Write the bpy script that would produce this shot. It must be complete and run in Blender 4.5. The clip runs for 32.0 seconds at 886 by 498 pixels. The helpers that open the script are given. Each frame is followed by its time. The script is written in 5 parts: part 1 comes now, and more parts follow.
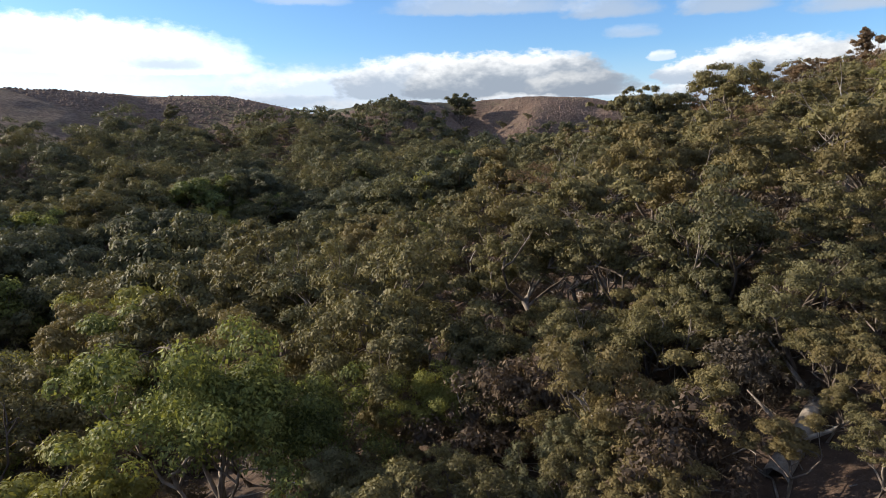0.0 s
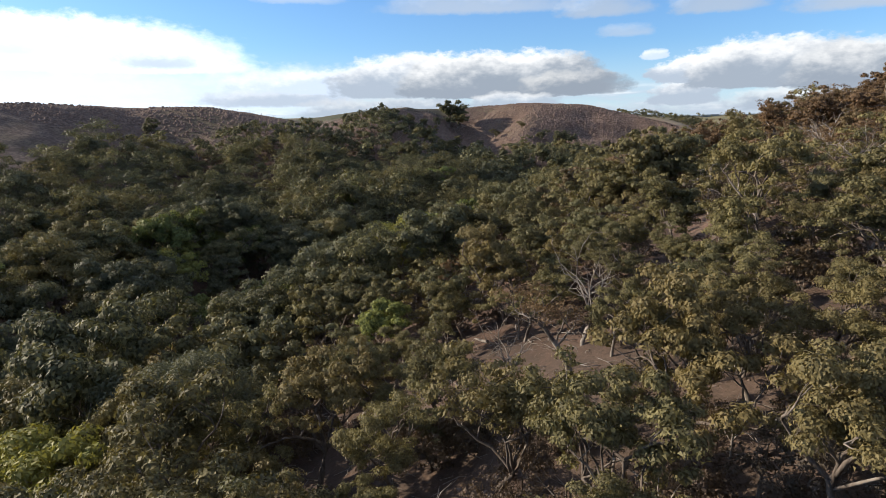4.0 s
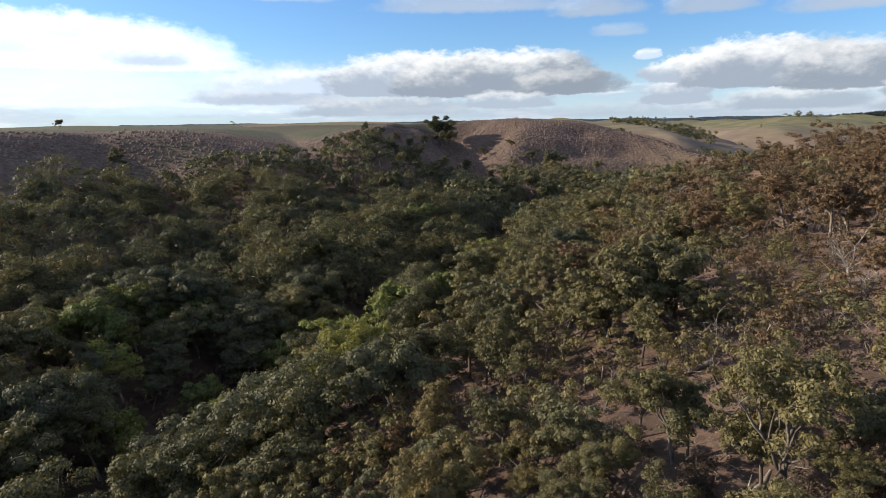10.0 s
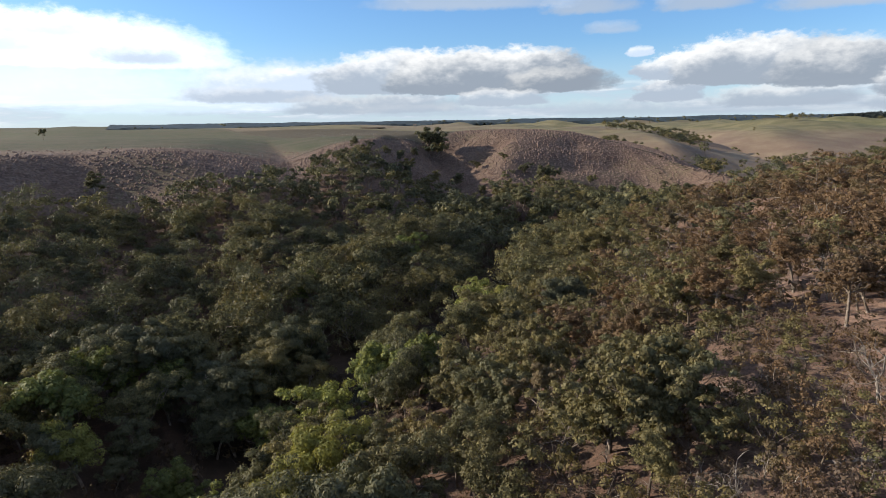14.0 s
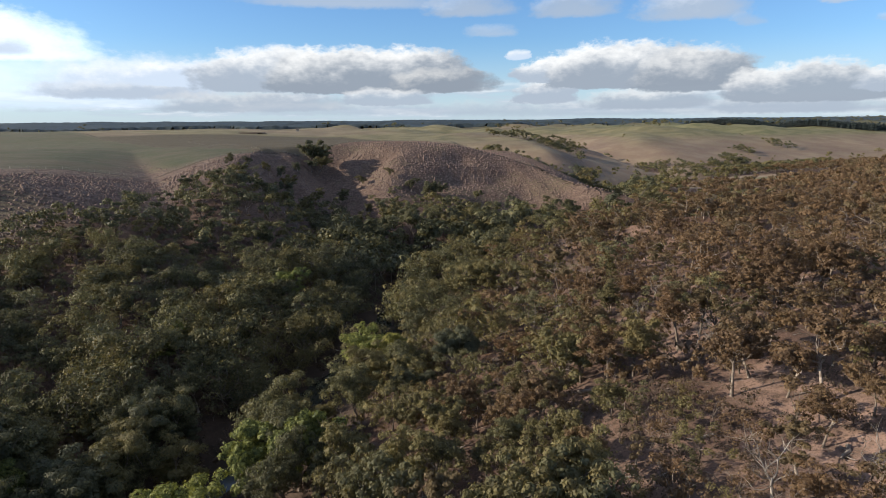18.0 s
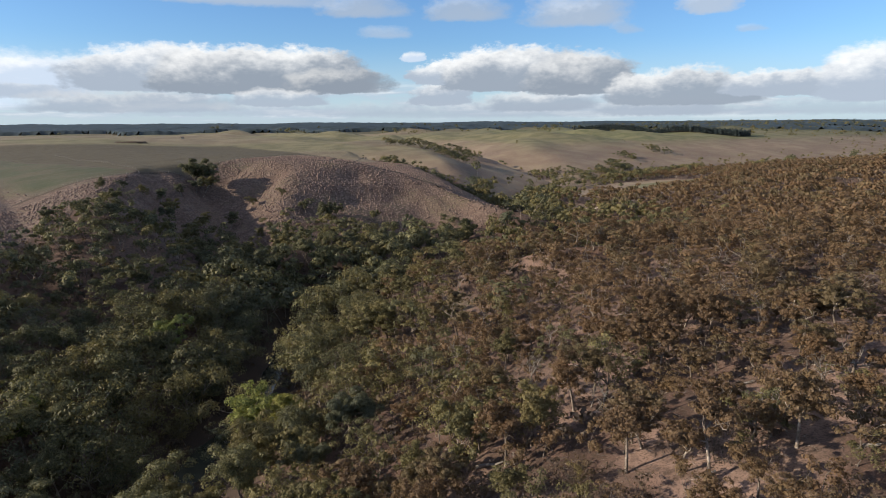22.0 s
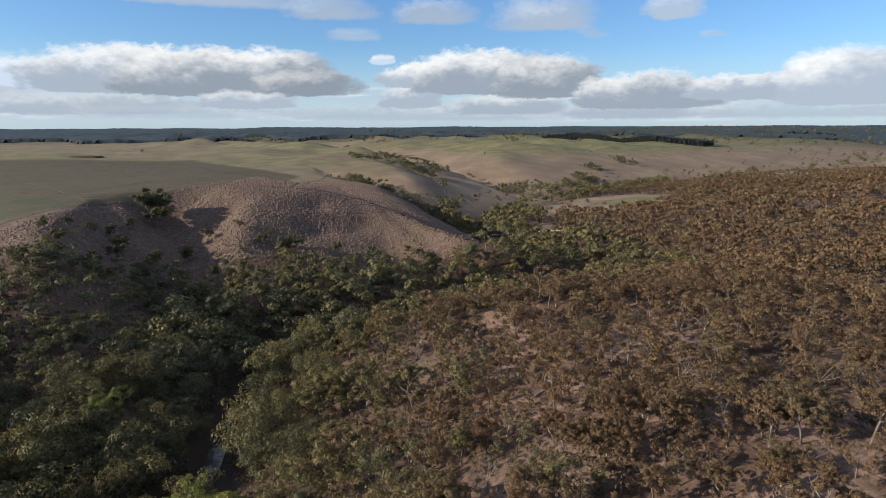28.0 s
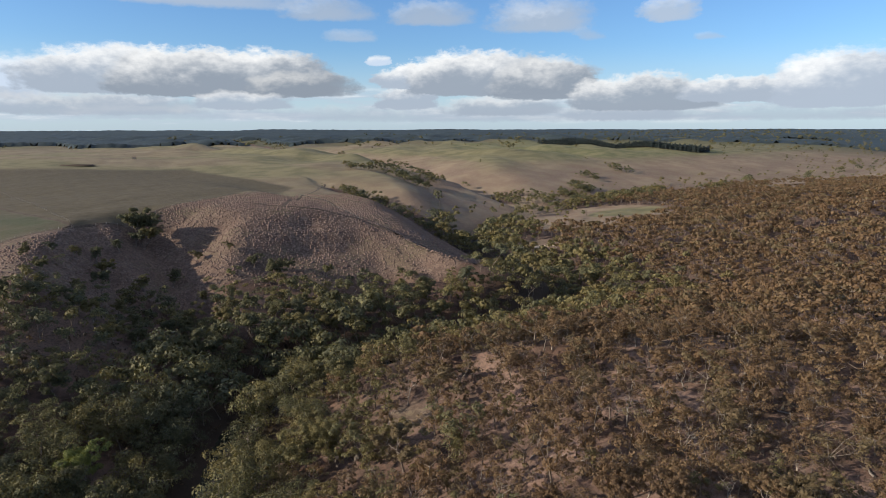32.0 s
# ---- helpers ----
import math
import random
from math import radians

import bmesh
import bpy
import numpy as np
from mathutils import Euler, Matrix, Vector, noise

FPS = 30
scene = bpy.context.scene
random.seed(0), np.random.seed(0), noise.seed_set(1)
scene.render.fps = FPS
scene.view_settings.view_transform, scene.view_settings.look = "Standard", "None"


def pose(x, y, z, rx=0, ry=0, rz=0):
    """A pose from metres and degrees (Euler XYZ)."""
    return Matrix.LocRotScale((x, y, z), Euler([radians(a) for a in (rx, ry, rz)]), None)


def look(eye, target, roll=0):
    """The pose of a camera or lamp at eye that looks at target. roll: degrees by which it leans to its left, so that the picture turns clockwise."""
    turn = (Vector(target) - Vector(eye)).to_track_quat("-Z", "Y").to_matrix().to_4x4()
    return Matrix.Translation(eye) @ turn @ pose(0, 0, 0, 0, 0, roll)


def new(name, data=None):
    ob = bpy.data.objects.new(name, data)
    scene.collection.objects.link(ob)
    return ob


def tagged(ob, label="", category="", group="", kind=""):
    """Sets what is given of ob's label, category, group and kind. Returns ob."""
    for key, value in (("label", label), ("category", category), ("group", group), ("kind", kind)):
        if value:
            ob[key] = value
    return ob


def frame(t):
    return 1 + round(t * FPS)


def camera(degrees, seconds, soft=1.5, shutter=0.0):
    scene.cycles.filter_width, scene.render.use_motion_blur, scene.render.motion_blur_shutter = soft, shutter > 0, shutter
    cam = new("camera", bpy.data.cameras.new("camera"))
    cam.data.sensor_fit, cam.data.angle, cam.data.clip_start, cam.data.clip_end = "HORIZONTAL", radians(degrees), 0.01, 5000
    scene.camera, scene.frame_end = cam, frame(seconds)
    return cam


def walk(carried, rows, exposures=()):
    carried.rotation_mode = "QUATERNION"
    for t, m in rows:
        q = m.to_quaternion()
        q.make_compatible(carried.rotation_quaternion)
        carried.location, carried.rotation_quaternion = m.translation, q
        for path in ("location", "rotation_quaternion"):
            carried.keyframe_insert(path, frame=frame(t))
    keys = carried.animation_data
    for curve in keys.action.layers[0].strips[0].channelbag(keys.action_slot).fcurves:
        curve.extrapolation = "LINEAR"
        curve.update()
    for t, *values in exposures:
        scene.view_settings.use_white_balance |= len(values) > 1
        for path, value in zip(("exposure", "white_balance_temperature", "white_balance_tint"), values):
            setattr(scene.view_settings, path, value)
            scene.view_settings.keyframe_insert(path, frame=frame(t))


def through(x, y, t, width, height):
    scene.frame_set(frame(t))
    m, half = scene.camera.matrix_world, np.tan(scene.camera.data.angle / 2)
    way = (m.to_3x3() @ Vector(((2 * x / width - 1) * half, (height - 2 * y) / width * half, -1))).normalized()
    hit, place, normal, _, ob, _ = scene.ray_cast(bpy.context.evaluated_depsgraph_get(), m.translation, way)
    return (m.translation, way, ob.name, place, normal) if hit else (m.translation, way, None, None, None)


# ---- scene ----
cam = camera(72.2, 32.0, soft=0.55)
PATH = [
    (0.0, (-0.00, 0.00, 20.00), (-0.00, 49.06, 10.34), -0.95),
    (1.0, (0.21, 2.59, 21.12), (0.38, 51.64, 11.44), -0.99),
    (2.0, (0.53, 5.02, 22.54), (0.78, 54.08, 12.85), -1.01),
    (3.0, (0.92, 7.59, 24.12), (1.27, 56.63, 14.39), -1.01),
    (3.5, (1.19, 8.92, 24.98), (1.60, 57.96, 15.24), -1.00),
    (5.5, (2.68, 14.08, 28.42), (3.33, 63.11, 18.64), -0.96),
    (6.0, (3.15, 15.37, 29.34), (3.87, 64.40, 19.56), -0.94),
    (7.0, (4.06, 17.82, 31.20), (4.86, 66.85, 21.43), -0.91),
    (8.0, (4.78, 20.02, 33.15), (5.63, 69.05, 23.38), -0.89),
    (9.0, (5.43, 22.31, 35.30), (6.33, 71.33, 25.49), -0.86),
    (10.0, (5.97, 24.55, 37.45), (6.96, 73.56, 27.59), -0.83),
    (11.0, (6.38, 26.73, 39.70), (7.47, 75.72, 29.76), -0.84),
    (12.0, (6.76, 28.79, 41.89), (8.01, 77.76, 31.87), -0.90),
    (13.0, (7.08, 31.02, 44.08), (8.44, 79.98, 34.02), -0.96),
    (13.5, (7.24, 32.19, 45.16), (8.68, 81.15, 35.11), -0.95),
    (15.5, (8.04, 36.86, 49.58), (10.88, 85.75, 39.52), -0.70),
    (16.0, (8.24, 37.98, 50.62), (12.27, 86.78, 40.55), -0.65),
    (16.5, (8.45, 39.06, 51.61), (13.92, 87.73, 41.52), -0.60),
    (17.0, (8.69, 40.13, 52.60), (15.79, 88.58, 42.49), -0.55),
    (17.5, (8.94, 41.19, 53.61), (17.70, 89.36, 43.47), -0.51),
    (18.0, (9.22, 42.21, 54.66), (19.73, 90.03, 44.49), -0.47),
    (18.5, (9.54, 43.19, 55.78), (21.94, 90.55, 45.59), -0.43),
    (19.0, (9.91, 44.11, 56.96), (23.87, 91.02, 46.74), -0.40),
    (19.5, (10.31, 44.92, 58.11), (25.43, 91.47, 47.88), -0.39),
    (20.0, (10.74, 45.64, 59.25), (26.69, 91.91, 49.01), -0.39),
    (20.5, (11.20, 46.31, 60.39), (27.78, 92.36, 50.18), -0.39),
    (21.0, (11.69, 46.94, 61.55), (28.86, 92.78, 51.38), -0.39),
    (22.0, (12.74, 48.06, 63.84), (30.98, 93.50, 53.73), -0.40),
    (23.0, (13.80, 49.17, 66.13), (32.98, 94.24, 56.08), -0.42),
    (24.0, (15.02, 50.50, 68.54), (34.91, 95.26, 58.50), -0.43),
    (25.0, (16.36, 51.94, 70.95), (36.73, 96.49, 60.93), -0.43),
    (25.5, (17.01, 52.64, 72.14), (37.53, 97.13, 62.14), -0.42),
    (27.5, (19.53, 55.21, 76.94), (40.05, 99.71, 67.01), -0.32),
    (28.0, (20.13, 55.87, 78.16), (40.60, 100.40, 68.26), -0.30),
    (29.0, (21.25, 57.31, 80.69), (41.63, 101.88, 70.81), -0.27),
    (30.0, (22.32, 58.96, 83.25), (42.60, 103.58, 73.38), -0.24),
    (31.0, (23.40, 60.82, 85.66), (43.81, 105.40, 75.84), -0.19),
    (32.0, (24.53, 62.75, 88.00), (45.31, 107.16, 78.19), -0.17),
]
walk(cam, [(t, look(eye, target, roll)) for t, eye, target, roll in PATH], exposures=[(0.0, 0.54), (3.0, 0.53), (6.0, 0.48), (13.0, 0.43), (20.0, 0.32), (32.0, 0.26)])

# ---------------------------------------------------------------- light
SUN_AZ, SUN_EL = -79.0, 20.0            # degrees from +y to the right, and up
world = bpy.data.worlds.new("sky")
scene.world = world
world.use_nodes = True
sun = new("sun", bpy.data.lights.new("sun", "SUN"))
sun.data.energy, sun.data.angle, sun.data.color = 5.8, radians(0.6), (1.0, 0.86, 0.68)
_sd = Vector((math.sin(radians(SUN_AZ)) * math.cos(radians(SUN_EL)), math.cos(radians(SUN_AZ)) * math.cos(radians(SUN_EL)), math.sin(radians(SUN_EL))))
sun.matrix_world = look(_sd * 200, (0, 0, 0))


class Net:
    """A small helper to write node trees as formulas."""

    def __init__(self, tree):
        self.t = tree
        tree.nodes.clear()

    def node(self, kind):
        return self.t.nodes.new(kind)

    def put(self, sock, v):
        if isinstance(v, bpy.types.NodeSocket):
            self.t.links.new(v, sock)
        elif isinstance(v, tuple) and len(v) == 3 and sock.type == "RGBA":
            sock.default_value = (*v, 1)
        else:
            sock.default_value = v

    def m(self, op, a, b=0.0, c=0.0, clamp=False):
        n = self.node("ShaderNodeMath")
        n.operation, n.use_clamp = op, clamp
        for s, v in zip(n.inputs, (a, b, c)):
            self.put(s, v)
        return n.outputs[0]

    def ramp(self, v, a, b, lo=0.0, hi=1.0, smooth=True):
        n = self.node("ShaderNodeMapRange")
        n.interpolation_type = "SMOOTHSTEP" if smooth else "LINEAR"
        for s, x in zip(n.inputs, (v, a, b, lo, hi)):
            self.put(s, x)
        return n.outputs[0]

    def mix(self, f, a, b, blend="MIX"):
        n = self.node("ShaderNodeMix")
        n.data_type, n.blend_type = "RGBA", blend
        self.put(n.inputs[0], f), self.put(n.inputs[6], a), self.put(n.inputs[7], b)
        return n.outputs[2]

    def noise(self, vec, scale, detail=3.0, rough=0.55, out=0, dims="3D"):
        n = self.node("ShaderNodeTexNoise")
        n.noise_dimensions = dims
        if vec is not None:
            self.put(n.inputs["Vector"], vec)
        self.put(n.inputs["Scale"], scale), self.put(n.inputs["Detail"], detail), self.put(n.inputs["Roughness"], rough)
        return n.outputs[out]

    def xyz(self, v):
        n = self.node("ShaderNodeSeparateXYZ")
        self.put(n.inputs[0], v)
        return n.outputs

    def vec(self, x, y, z):
        n = self.node("ShaderNodeCombineXYZ")
        self.put(n.inputs[0], x), self.put(n.inputs[1], y), self.put(n.inputs[2], z)
        return n.outputs[0]


def build_sky():
    k = Net(world.node_tree)
    sky = k.node("ShaderNodeTexSky")
    sky.sky_type, sky.sun_disc = "NISHITA", False
    sky.sun_elevation, sky.sun_rotation = radians(SUN_EL), radians(SUN_AZ)
    sky.altitude, sky.air_density, sky.dust_density, sky.ozone_density = 300, 1.0, 0.6, 2.5
    d = k.xyz(k.node("ShaderNodeTexCoord").outputs["Generated"])
    az = k.m("MULTIPLY", k.m("ARCTAN2", d[0], d[1]), 57.2958)
    el = k.m("MULTIPLY", k.m("ARCSINE", d[2]), 57.2958)
    place = k.vec(az, k.m("MULTIPLY", el, 1.7), 0.0)
    big = k.xyz(k.noise(place, 0.22, 4, 0.6, 1))
    fine = k.xyz(k.noise(place, 0.9, 6, 0.62, 1))
    wob = lambda i, a, b: k.m("ADD", k.m("MULTIPLY_ADD", big[i], a, -a / 2), k.m("MULTIPLY_ADD", fine[i], b, -b / 2))
    u0, v0 = k.m("ADD", az, wob(0, 4.0, 2.2)), k.m("ADD", el, wob(1, 1.6, 1.3))
    tint = k.mix(1.0, sky.outputs[0], SKY_TINT, "MULTIPLY")
    col = k.mix(k.m("MULTIPLY", k.ramp(el, 7.5, 0.5), 0.62), tint, HAZE)
    layers = k.noise(k.vec(k.m("MULTIPLY", az, 0.10), k.m("MULTIPLY", el, 0.75), 3.0), 1.0, 5, 0.6)
    sheet = k.m("MULTIPLY", k.ramp(layers, 0.42, 0.58), k.m("MULTIPLY", k.ramp(el, 4.2, 2.6), k.ramp(el, 0.1, 0.9)))
    col = k.mix(k.m("MULTIPLY", sheet, 0.75), col, k.mix(k.ramp(layers, 0.5, 0.68), (4.3, 5.0, 6.0), (7.2, 7.5, 7.8)))
    puff = k.m("ADD", k.m("MULTIPLY_ADD", big[1], 3.0, -1.5), k.m("MULTIPLY_ADD", fine[1], 2.4, -1.2))
    ragged = k.m("MULTIPLY_ADD", fine[0], 0.5, -0.25)
    for a, e, ra, rt, soft, dens, lit, low in CLOUDS:
        u = k.m("DIVIDE", k.m("SUBTRACT", u0, a), ra)
        over = k.m("SUBTRACT", el, e)
        dv = k.m("ADD", over, k.m("MULTIPLY", puff, min(0.30 * rt, 0.7)))
        v = k.m("MAXIMUM", k.m("DIVIDE", dv, rt), k.m("DIVIDE", k.m("ADD", over, ragged), -0.22 - 0.12 * rt))
        uu = k.m("MULTIPLY", u, u)
        r = k.m("ADD", k.m("MULTIPLY", uu, k.m("ADD", k.m("MULTIPLY", uu, 0.6), 0.4)), k.m("MULTIPLY", v, k.m("ABSOLUTE", v)))
        mask = k.m("MULTIPLY", k.ramp(r, 1.08, 1.08 - 1.75 * soft), dens)
        top = k.m("ADD", k.m("DIVIDE", dv, rt), k.m("ADD", k.m("MULTIPLY", u, -0.22), k.m("ADD", k.m("MULTIPLY_ADD", fine[2], 0.5, -0.25), k.m("MULTIPLY_ADD", big[2], 0.8, -0.4))))
        shade = k.mix(k.ramp(top, 0.2, 1.12), (lit * low * 0.83, lit * low * 0.97, lit * low * 1.17), (lit * 0.98, lit * 0.985, lit * 0.98))
        col = k.mix(mask, col, shade)
    # cloud overhead, never in view, added to make the skylight more neutral
    flat = k.m("DIVIDE", 1.0, k.m("MAXIMUM", d[2], 0.08))
    high = k.noise(k.vec(k.m("MULTIPLY", d[0], flat), k.m("MULTIPLY", d[1], flat), 0.0), 1.3, 5, 0.55)
    fill_cloud = k.m("MULTIPLY", k.ramp(high, 0.40, 0.62), k.ramp(el, 13.0, 24.0))
    col = k.mix(fill_cloud, col, k.mix(k.ramp(high, 0.5, 0.75), (5.0, 5.1, 5.3), (3.2, 3.3, 3.6)))
    bg = k.node("ShaderNodeBackground")
    k.put(bg.inputs[0], col)
    bg.inputs[1].default_value = SKY_POWER
    k.t.links.new(bg.outputs[0], k.node("ShaderNodeOutputWorld").inputs[0])


SKY_POWER = 0.1
SKY_TINT = (0.80, 1.06, 1.38)
HAZE = (4.9, 6.0, 7.2)
# azimuth, elevation of the base, half width, rise, softness, density, brightness of the lit side, share of it on the shaded side
CLOUDS = [
    (-36, 2.6, 20, 6.5, 0.95, 0.9, 11.3, 0.9), (-20, 1.8, 15, 4.2, 0.95, 0.7, 10.5, 0.8), (-29, 5.4, 13.5, 4, 0.4, 0.97, 11.3, 0.86), (-23.6, 5.5, 3.8, 1.5, 0.7, 0.75, 7.7, 0.62), (-30, 7.4, 4.5, 1.2, 0.9, 0.45, 7.3, 0.7), (-33.5, 6.2, 2.5, 1.4, 0.8, 0.5, 8.1, 0.7),
    (-13.5, 2.7, 7.5, 3.4, 0.5, 0.9, 9.5, 0.66), (-14, 2.4, 8, 1.3, 0.6, 0.8, 7.6, 0.6), (-4.5, 1.4, 9.5, 1.6, 0.5, 0.85, 7, 0.58), (7, 1, 16, 1.1, 0.8, 0.7, 6.8, 0.66), (30, 0.8, 22, 1.4, 0.8, 0.7, 6.8, 0.62), (58, 0.8, 20, 1.2, 0.8, 0.7, 6.8, 0.62),
    (-9.5, 3.5, 5, 1.9, 0.4, 0.95, 9.2, 0.7), (-2.5, 3.3, 7, 3.4, 0.28, 0.98, 9, 0.46), (6.2, 3.2, 10, 3.7, 0.22, 0.99, 8.6, 0.36), (12.5, 3.1, 5.2, 1.9, 0.4, 0.9, 6.8, 0.42),
    (7.4, 1.9, 4.6, 1.3, 0.4, 0.9, 8.5, 0.5), (22, 2, 3.2, 1.9, 0.35, 0.95, 8.5, 0.5), (30.5, 1.4, 5.6, 1.8, 0.45, 0.9, 7.9, 0.5), (41, 0.9, 6, 1.4, 0.5, 0.85, 7.6, 0.55),
    (22.4, 3.8, 3.6, 2.2, 0.3, 0.97, 8.8, 0.5), (28.6, 3.4, 7.6, 3.6, 0.24, 0.99, 8.7, 0.4), (34.5, 3, 5.6, 3.3, 0.3, 0.98, 8.1, 0.38), (42.8, 1.9, 6.8, 2.7, 0.3, 0.97, 8.3, 0.42), (51, 2.4, 5.6, 1.9, 0.3, 0.97, 8.6, 0.5), (57.5, 2.1, 5.4, 4, 0.28, 0.98, 9.2, 0.5), (68, 2.4, 8, 3, 0.4, 0.95, 8.6, 0.5),
    (4, 10.2, 9.5, 2.2, 0.75, 0.83, 7.9, 0.6), (14.5, 9.5, 4.8, 2, 0.75, 0.83, 7.9, 0.56), (24, 9.2, 4.2, 1.9, 0.75, 0.83, 7.8, 0.56), (34, 8.6, 5.4, 2.8, 0.68, 0.85, 7.8, 0.58), (38.2, 7.7, 1.5, 0.9, 0.9, 0.63, 6.6, 0.7), (44.6, 9, 2.7, 1.8, 0.6, 0.85, 8.3, 0.6),
    (16.8, 7.7, 2.8, 0.9, 0.9, 0.77, 7.5, 0.66), (19, 5.7, 1.2, 0.8, 0.5, 0.92, 8.6, 0.75), (47.7, 7.3, 1.4, 0.45, 0.9, 0.68, 7.1, 0.7), (-12, 11, 5, 1.6, 0.9, 0.77, 8.1, 0.7),
    (-60, 11, 16, 6, 0.9, 0.72, 8.9, 0.7), (77, 8, 10, 4, 0.75, 0.77, 7.9, 0.5), (100, 5, 25, 5, 0.5, 0.85, 8.1, 0.5), (-110, 6, 30, 6, 0.5, 0.85, 8.1, 0.5), (170, 7, 30, 6, 0.5, 0.85, 7.7, 0.5),
]
build_sky()


# ---------------------------------------------------------------- materials
def material(name, rough=0.9):
    mat = bpy.data.materials.new(name)
    mat.use_nodes = True
    k = Net(mat.node_tree)
    b = k.node("ShaderNodeBsdfPrincipled")
    b.inputs["Roughness"].default_value = rough
    b.inputs["Specular IOR Level"].default_value = 0.25
    k.out = k.node("ShaderNodeOutputMaterial")
    k.t.links.new(b.outputs[0], k.out.inputs[0])
    k.pos = k.node("ShaderNodeNewGeometry")
    return mat, k, b


def bump(k, b, height, strength, distance):
    n = k.node("ShaderNodeBump")
    n.inputs["Strength"].default_value, n.inputs["Distance"].default_value = strength, distance
    k.put(n.inputs["Height"], height)
    k.t.links.new(n.outputs[0], b.inputs["Normal"])


def leaf_material(name, dark, mid, light, warm, cool, through=0.25):
    """Foliage: hue and tone from tree to tree, clump to clump and leaf to leaf; some light passes through."""
    mat, k, b = material(name, 0.62)
    p = k.pos.outputs["Position"]
    clump = k.noise(p, 0.7, 3, 0.6)
    one = k.pos.outputs["Random Per Island"]
    tone = k.node("ShaderNodeAttribute")
    tone.attribute_name = "tone"
    own = k.m("FRACT", k.m("ADD", tone.outputs["Fac"], k.node("ShaderNodeObjectInfo").outputs["Random"]))
    hue = k.m("FRACT", k.m("MULTIPLY", own, 7.31))
    f = k.m("ADD", k.m("MULTIPLY_ADD", own, 0.36, 0.28), k.m("MULTIPLY_ADD", clump, 0.9, -0.45))
    f = k.m("ADD", f, k.m("MULTIPLY_ADD", one, 0.7, -0.35), clamp=True)
    col = k.mix(k.ramp(f, 0.1, 0.5), dark, mid)
    col = k.mix(k.ramp(f, 0.5, 0.95), col, light)
    col = k.mix(k.m("MULTIPLY", k.ramp(hue, 0.62, 0.95), 0.7), col, warm)
    col = k.mix(k.m("MULTIPLY", k.ramp(hue, 0.36, 0.05), 0.7), col, cool)
    k.put(b.inputs["Base Color"], col)
    tr = k.node("ShaderNodeBsdfTranslucent")
    k.put(tr.inputs[0], k.mix(1.0, col, (1.15, 1.1, 0.7), "MULTIPLY"))
    mixer = k.node("ShaderNodeMixShader")
    mixer.inputs[0].default_value = through
    k.t.links.new(b.outputs[0], mixer.inputs[1]), k.t.links.new(tr.outputs[0], mixer.inputs[2])
    k.t.links.new(mixer.outputs[0], k.out.inputs[0])
    return mat


LEAF_GREEN = leaf_material("gum_leaves_green", (0.053, 0.055, 0.030), (0.111, 0.110, 0.058), (0.212, 0.194, 0.090), (0.159, 0.132, 0.055), (0.083, 0.090, 0.059), 0.24)
LEAF_OLIVE = leaf_material("box_leaves_olive", (0.080, 0.072, 0.036), (0.143, 0.127, 0.058), (0.218, 0.190, 0.082), (0.169, 0.130, 0.057), (0.111, 0.112, 0.063), 0.24)
LEAF_BROWN = leaf_material("box_leaves_brown", (0.089, 0.057, 0.035), (0.153, 0.100, 0.057), (0.200, 0.140, 0.075), (0.159, 0.099, 0.054), (0.125, 0.103, 0.057))
LEAF_DRY = leaf_material("dry_twigs", (0.059, 0.044, 0.034), (0.098, 0.071, 0.054), (0.140, 0.102, 0.066), (0.119, 0.085, 0.046), (0.091, 0.078, 0.063))
LEAF_FRESH = leaf_material("leaves_fresh", (0.065, 0.081, 0.027), (0.165, 0.184, 0.055), (0.316, 0.330, 0.098), (0.216, 0.204, 0.055), (0.139, 0.165, 0.057), 0.3)
LEAF_PINE = leaf_material("pine_needles", (0.022, 0.033, 0.034), (0.028, 0.040, 0.041), (0.034, 0.047, 0.046), (0.030, 0.042, 0.040), (0.026, 0.039, 0.041), 0.03)


def bark_material(name, dark, light, white):
    mat, k, b = material(name, 0.9)
    p = k.pos.outputs["Position"]
    q = k.xyz(p)
    streak = k.noise(k.vec(k.m("MULTIPLY", q[0], 9.0), k.m("MULTIPLY", q[1], 9.0), k.m("MULTIPLY", q[2], 1.4)), 1.0, 4, 0.65)
    patch = k.noise(p, 0.8, 3, 0.6)
    col = k.mix(k.ramp(streak, 0.3, 0.7), dark, light)
    col = k.mix(k.ramp(patch, 0.52, 0.66), col, white)
    k.put(b.inputs["Base Color"], col)
    bump(k, b, streak, 0.6, 0.04)
    return mat


BARK_BOX = bark_material("box_bark", (0.056, 0.045, 0.038), (0.145, 0.120, 0.102), (0.255, 0.222, 0.192))
BARK_GUM = bark_material("gum_bark", (0.100, 0.080, 0.064), (0.230, 0.192, 0.160), (0.360, 0.312, 0.265))
DEAD_WOOD = bark_material("dead_wood", (0.130, 0.112, 0.098), (0.260, 0.232, 0.208), (0.320, 0.288, 0.256))


# ---------------------------------------------------------------- the lie of the land
def channel(points):
    a = np.array(points, float)
    seg = np.diff(a[:, :2], axis=0)
    run = np.concatenate([[0], np.cumsum(np.hypot(seg[:, 0], seg[:, 1]))])
    return a, seg, run


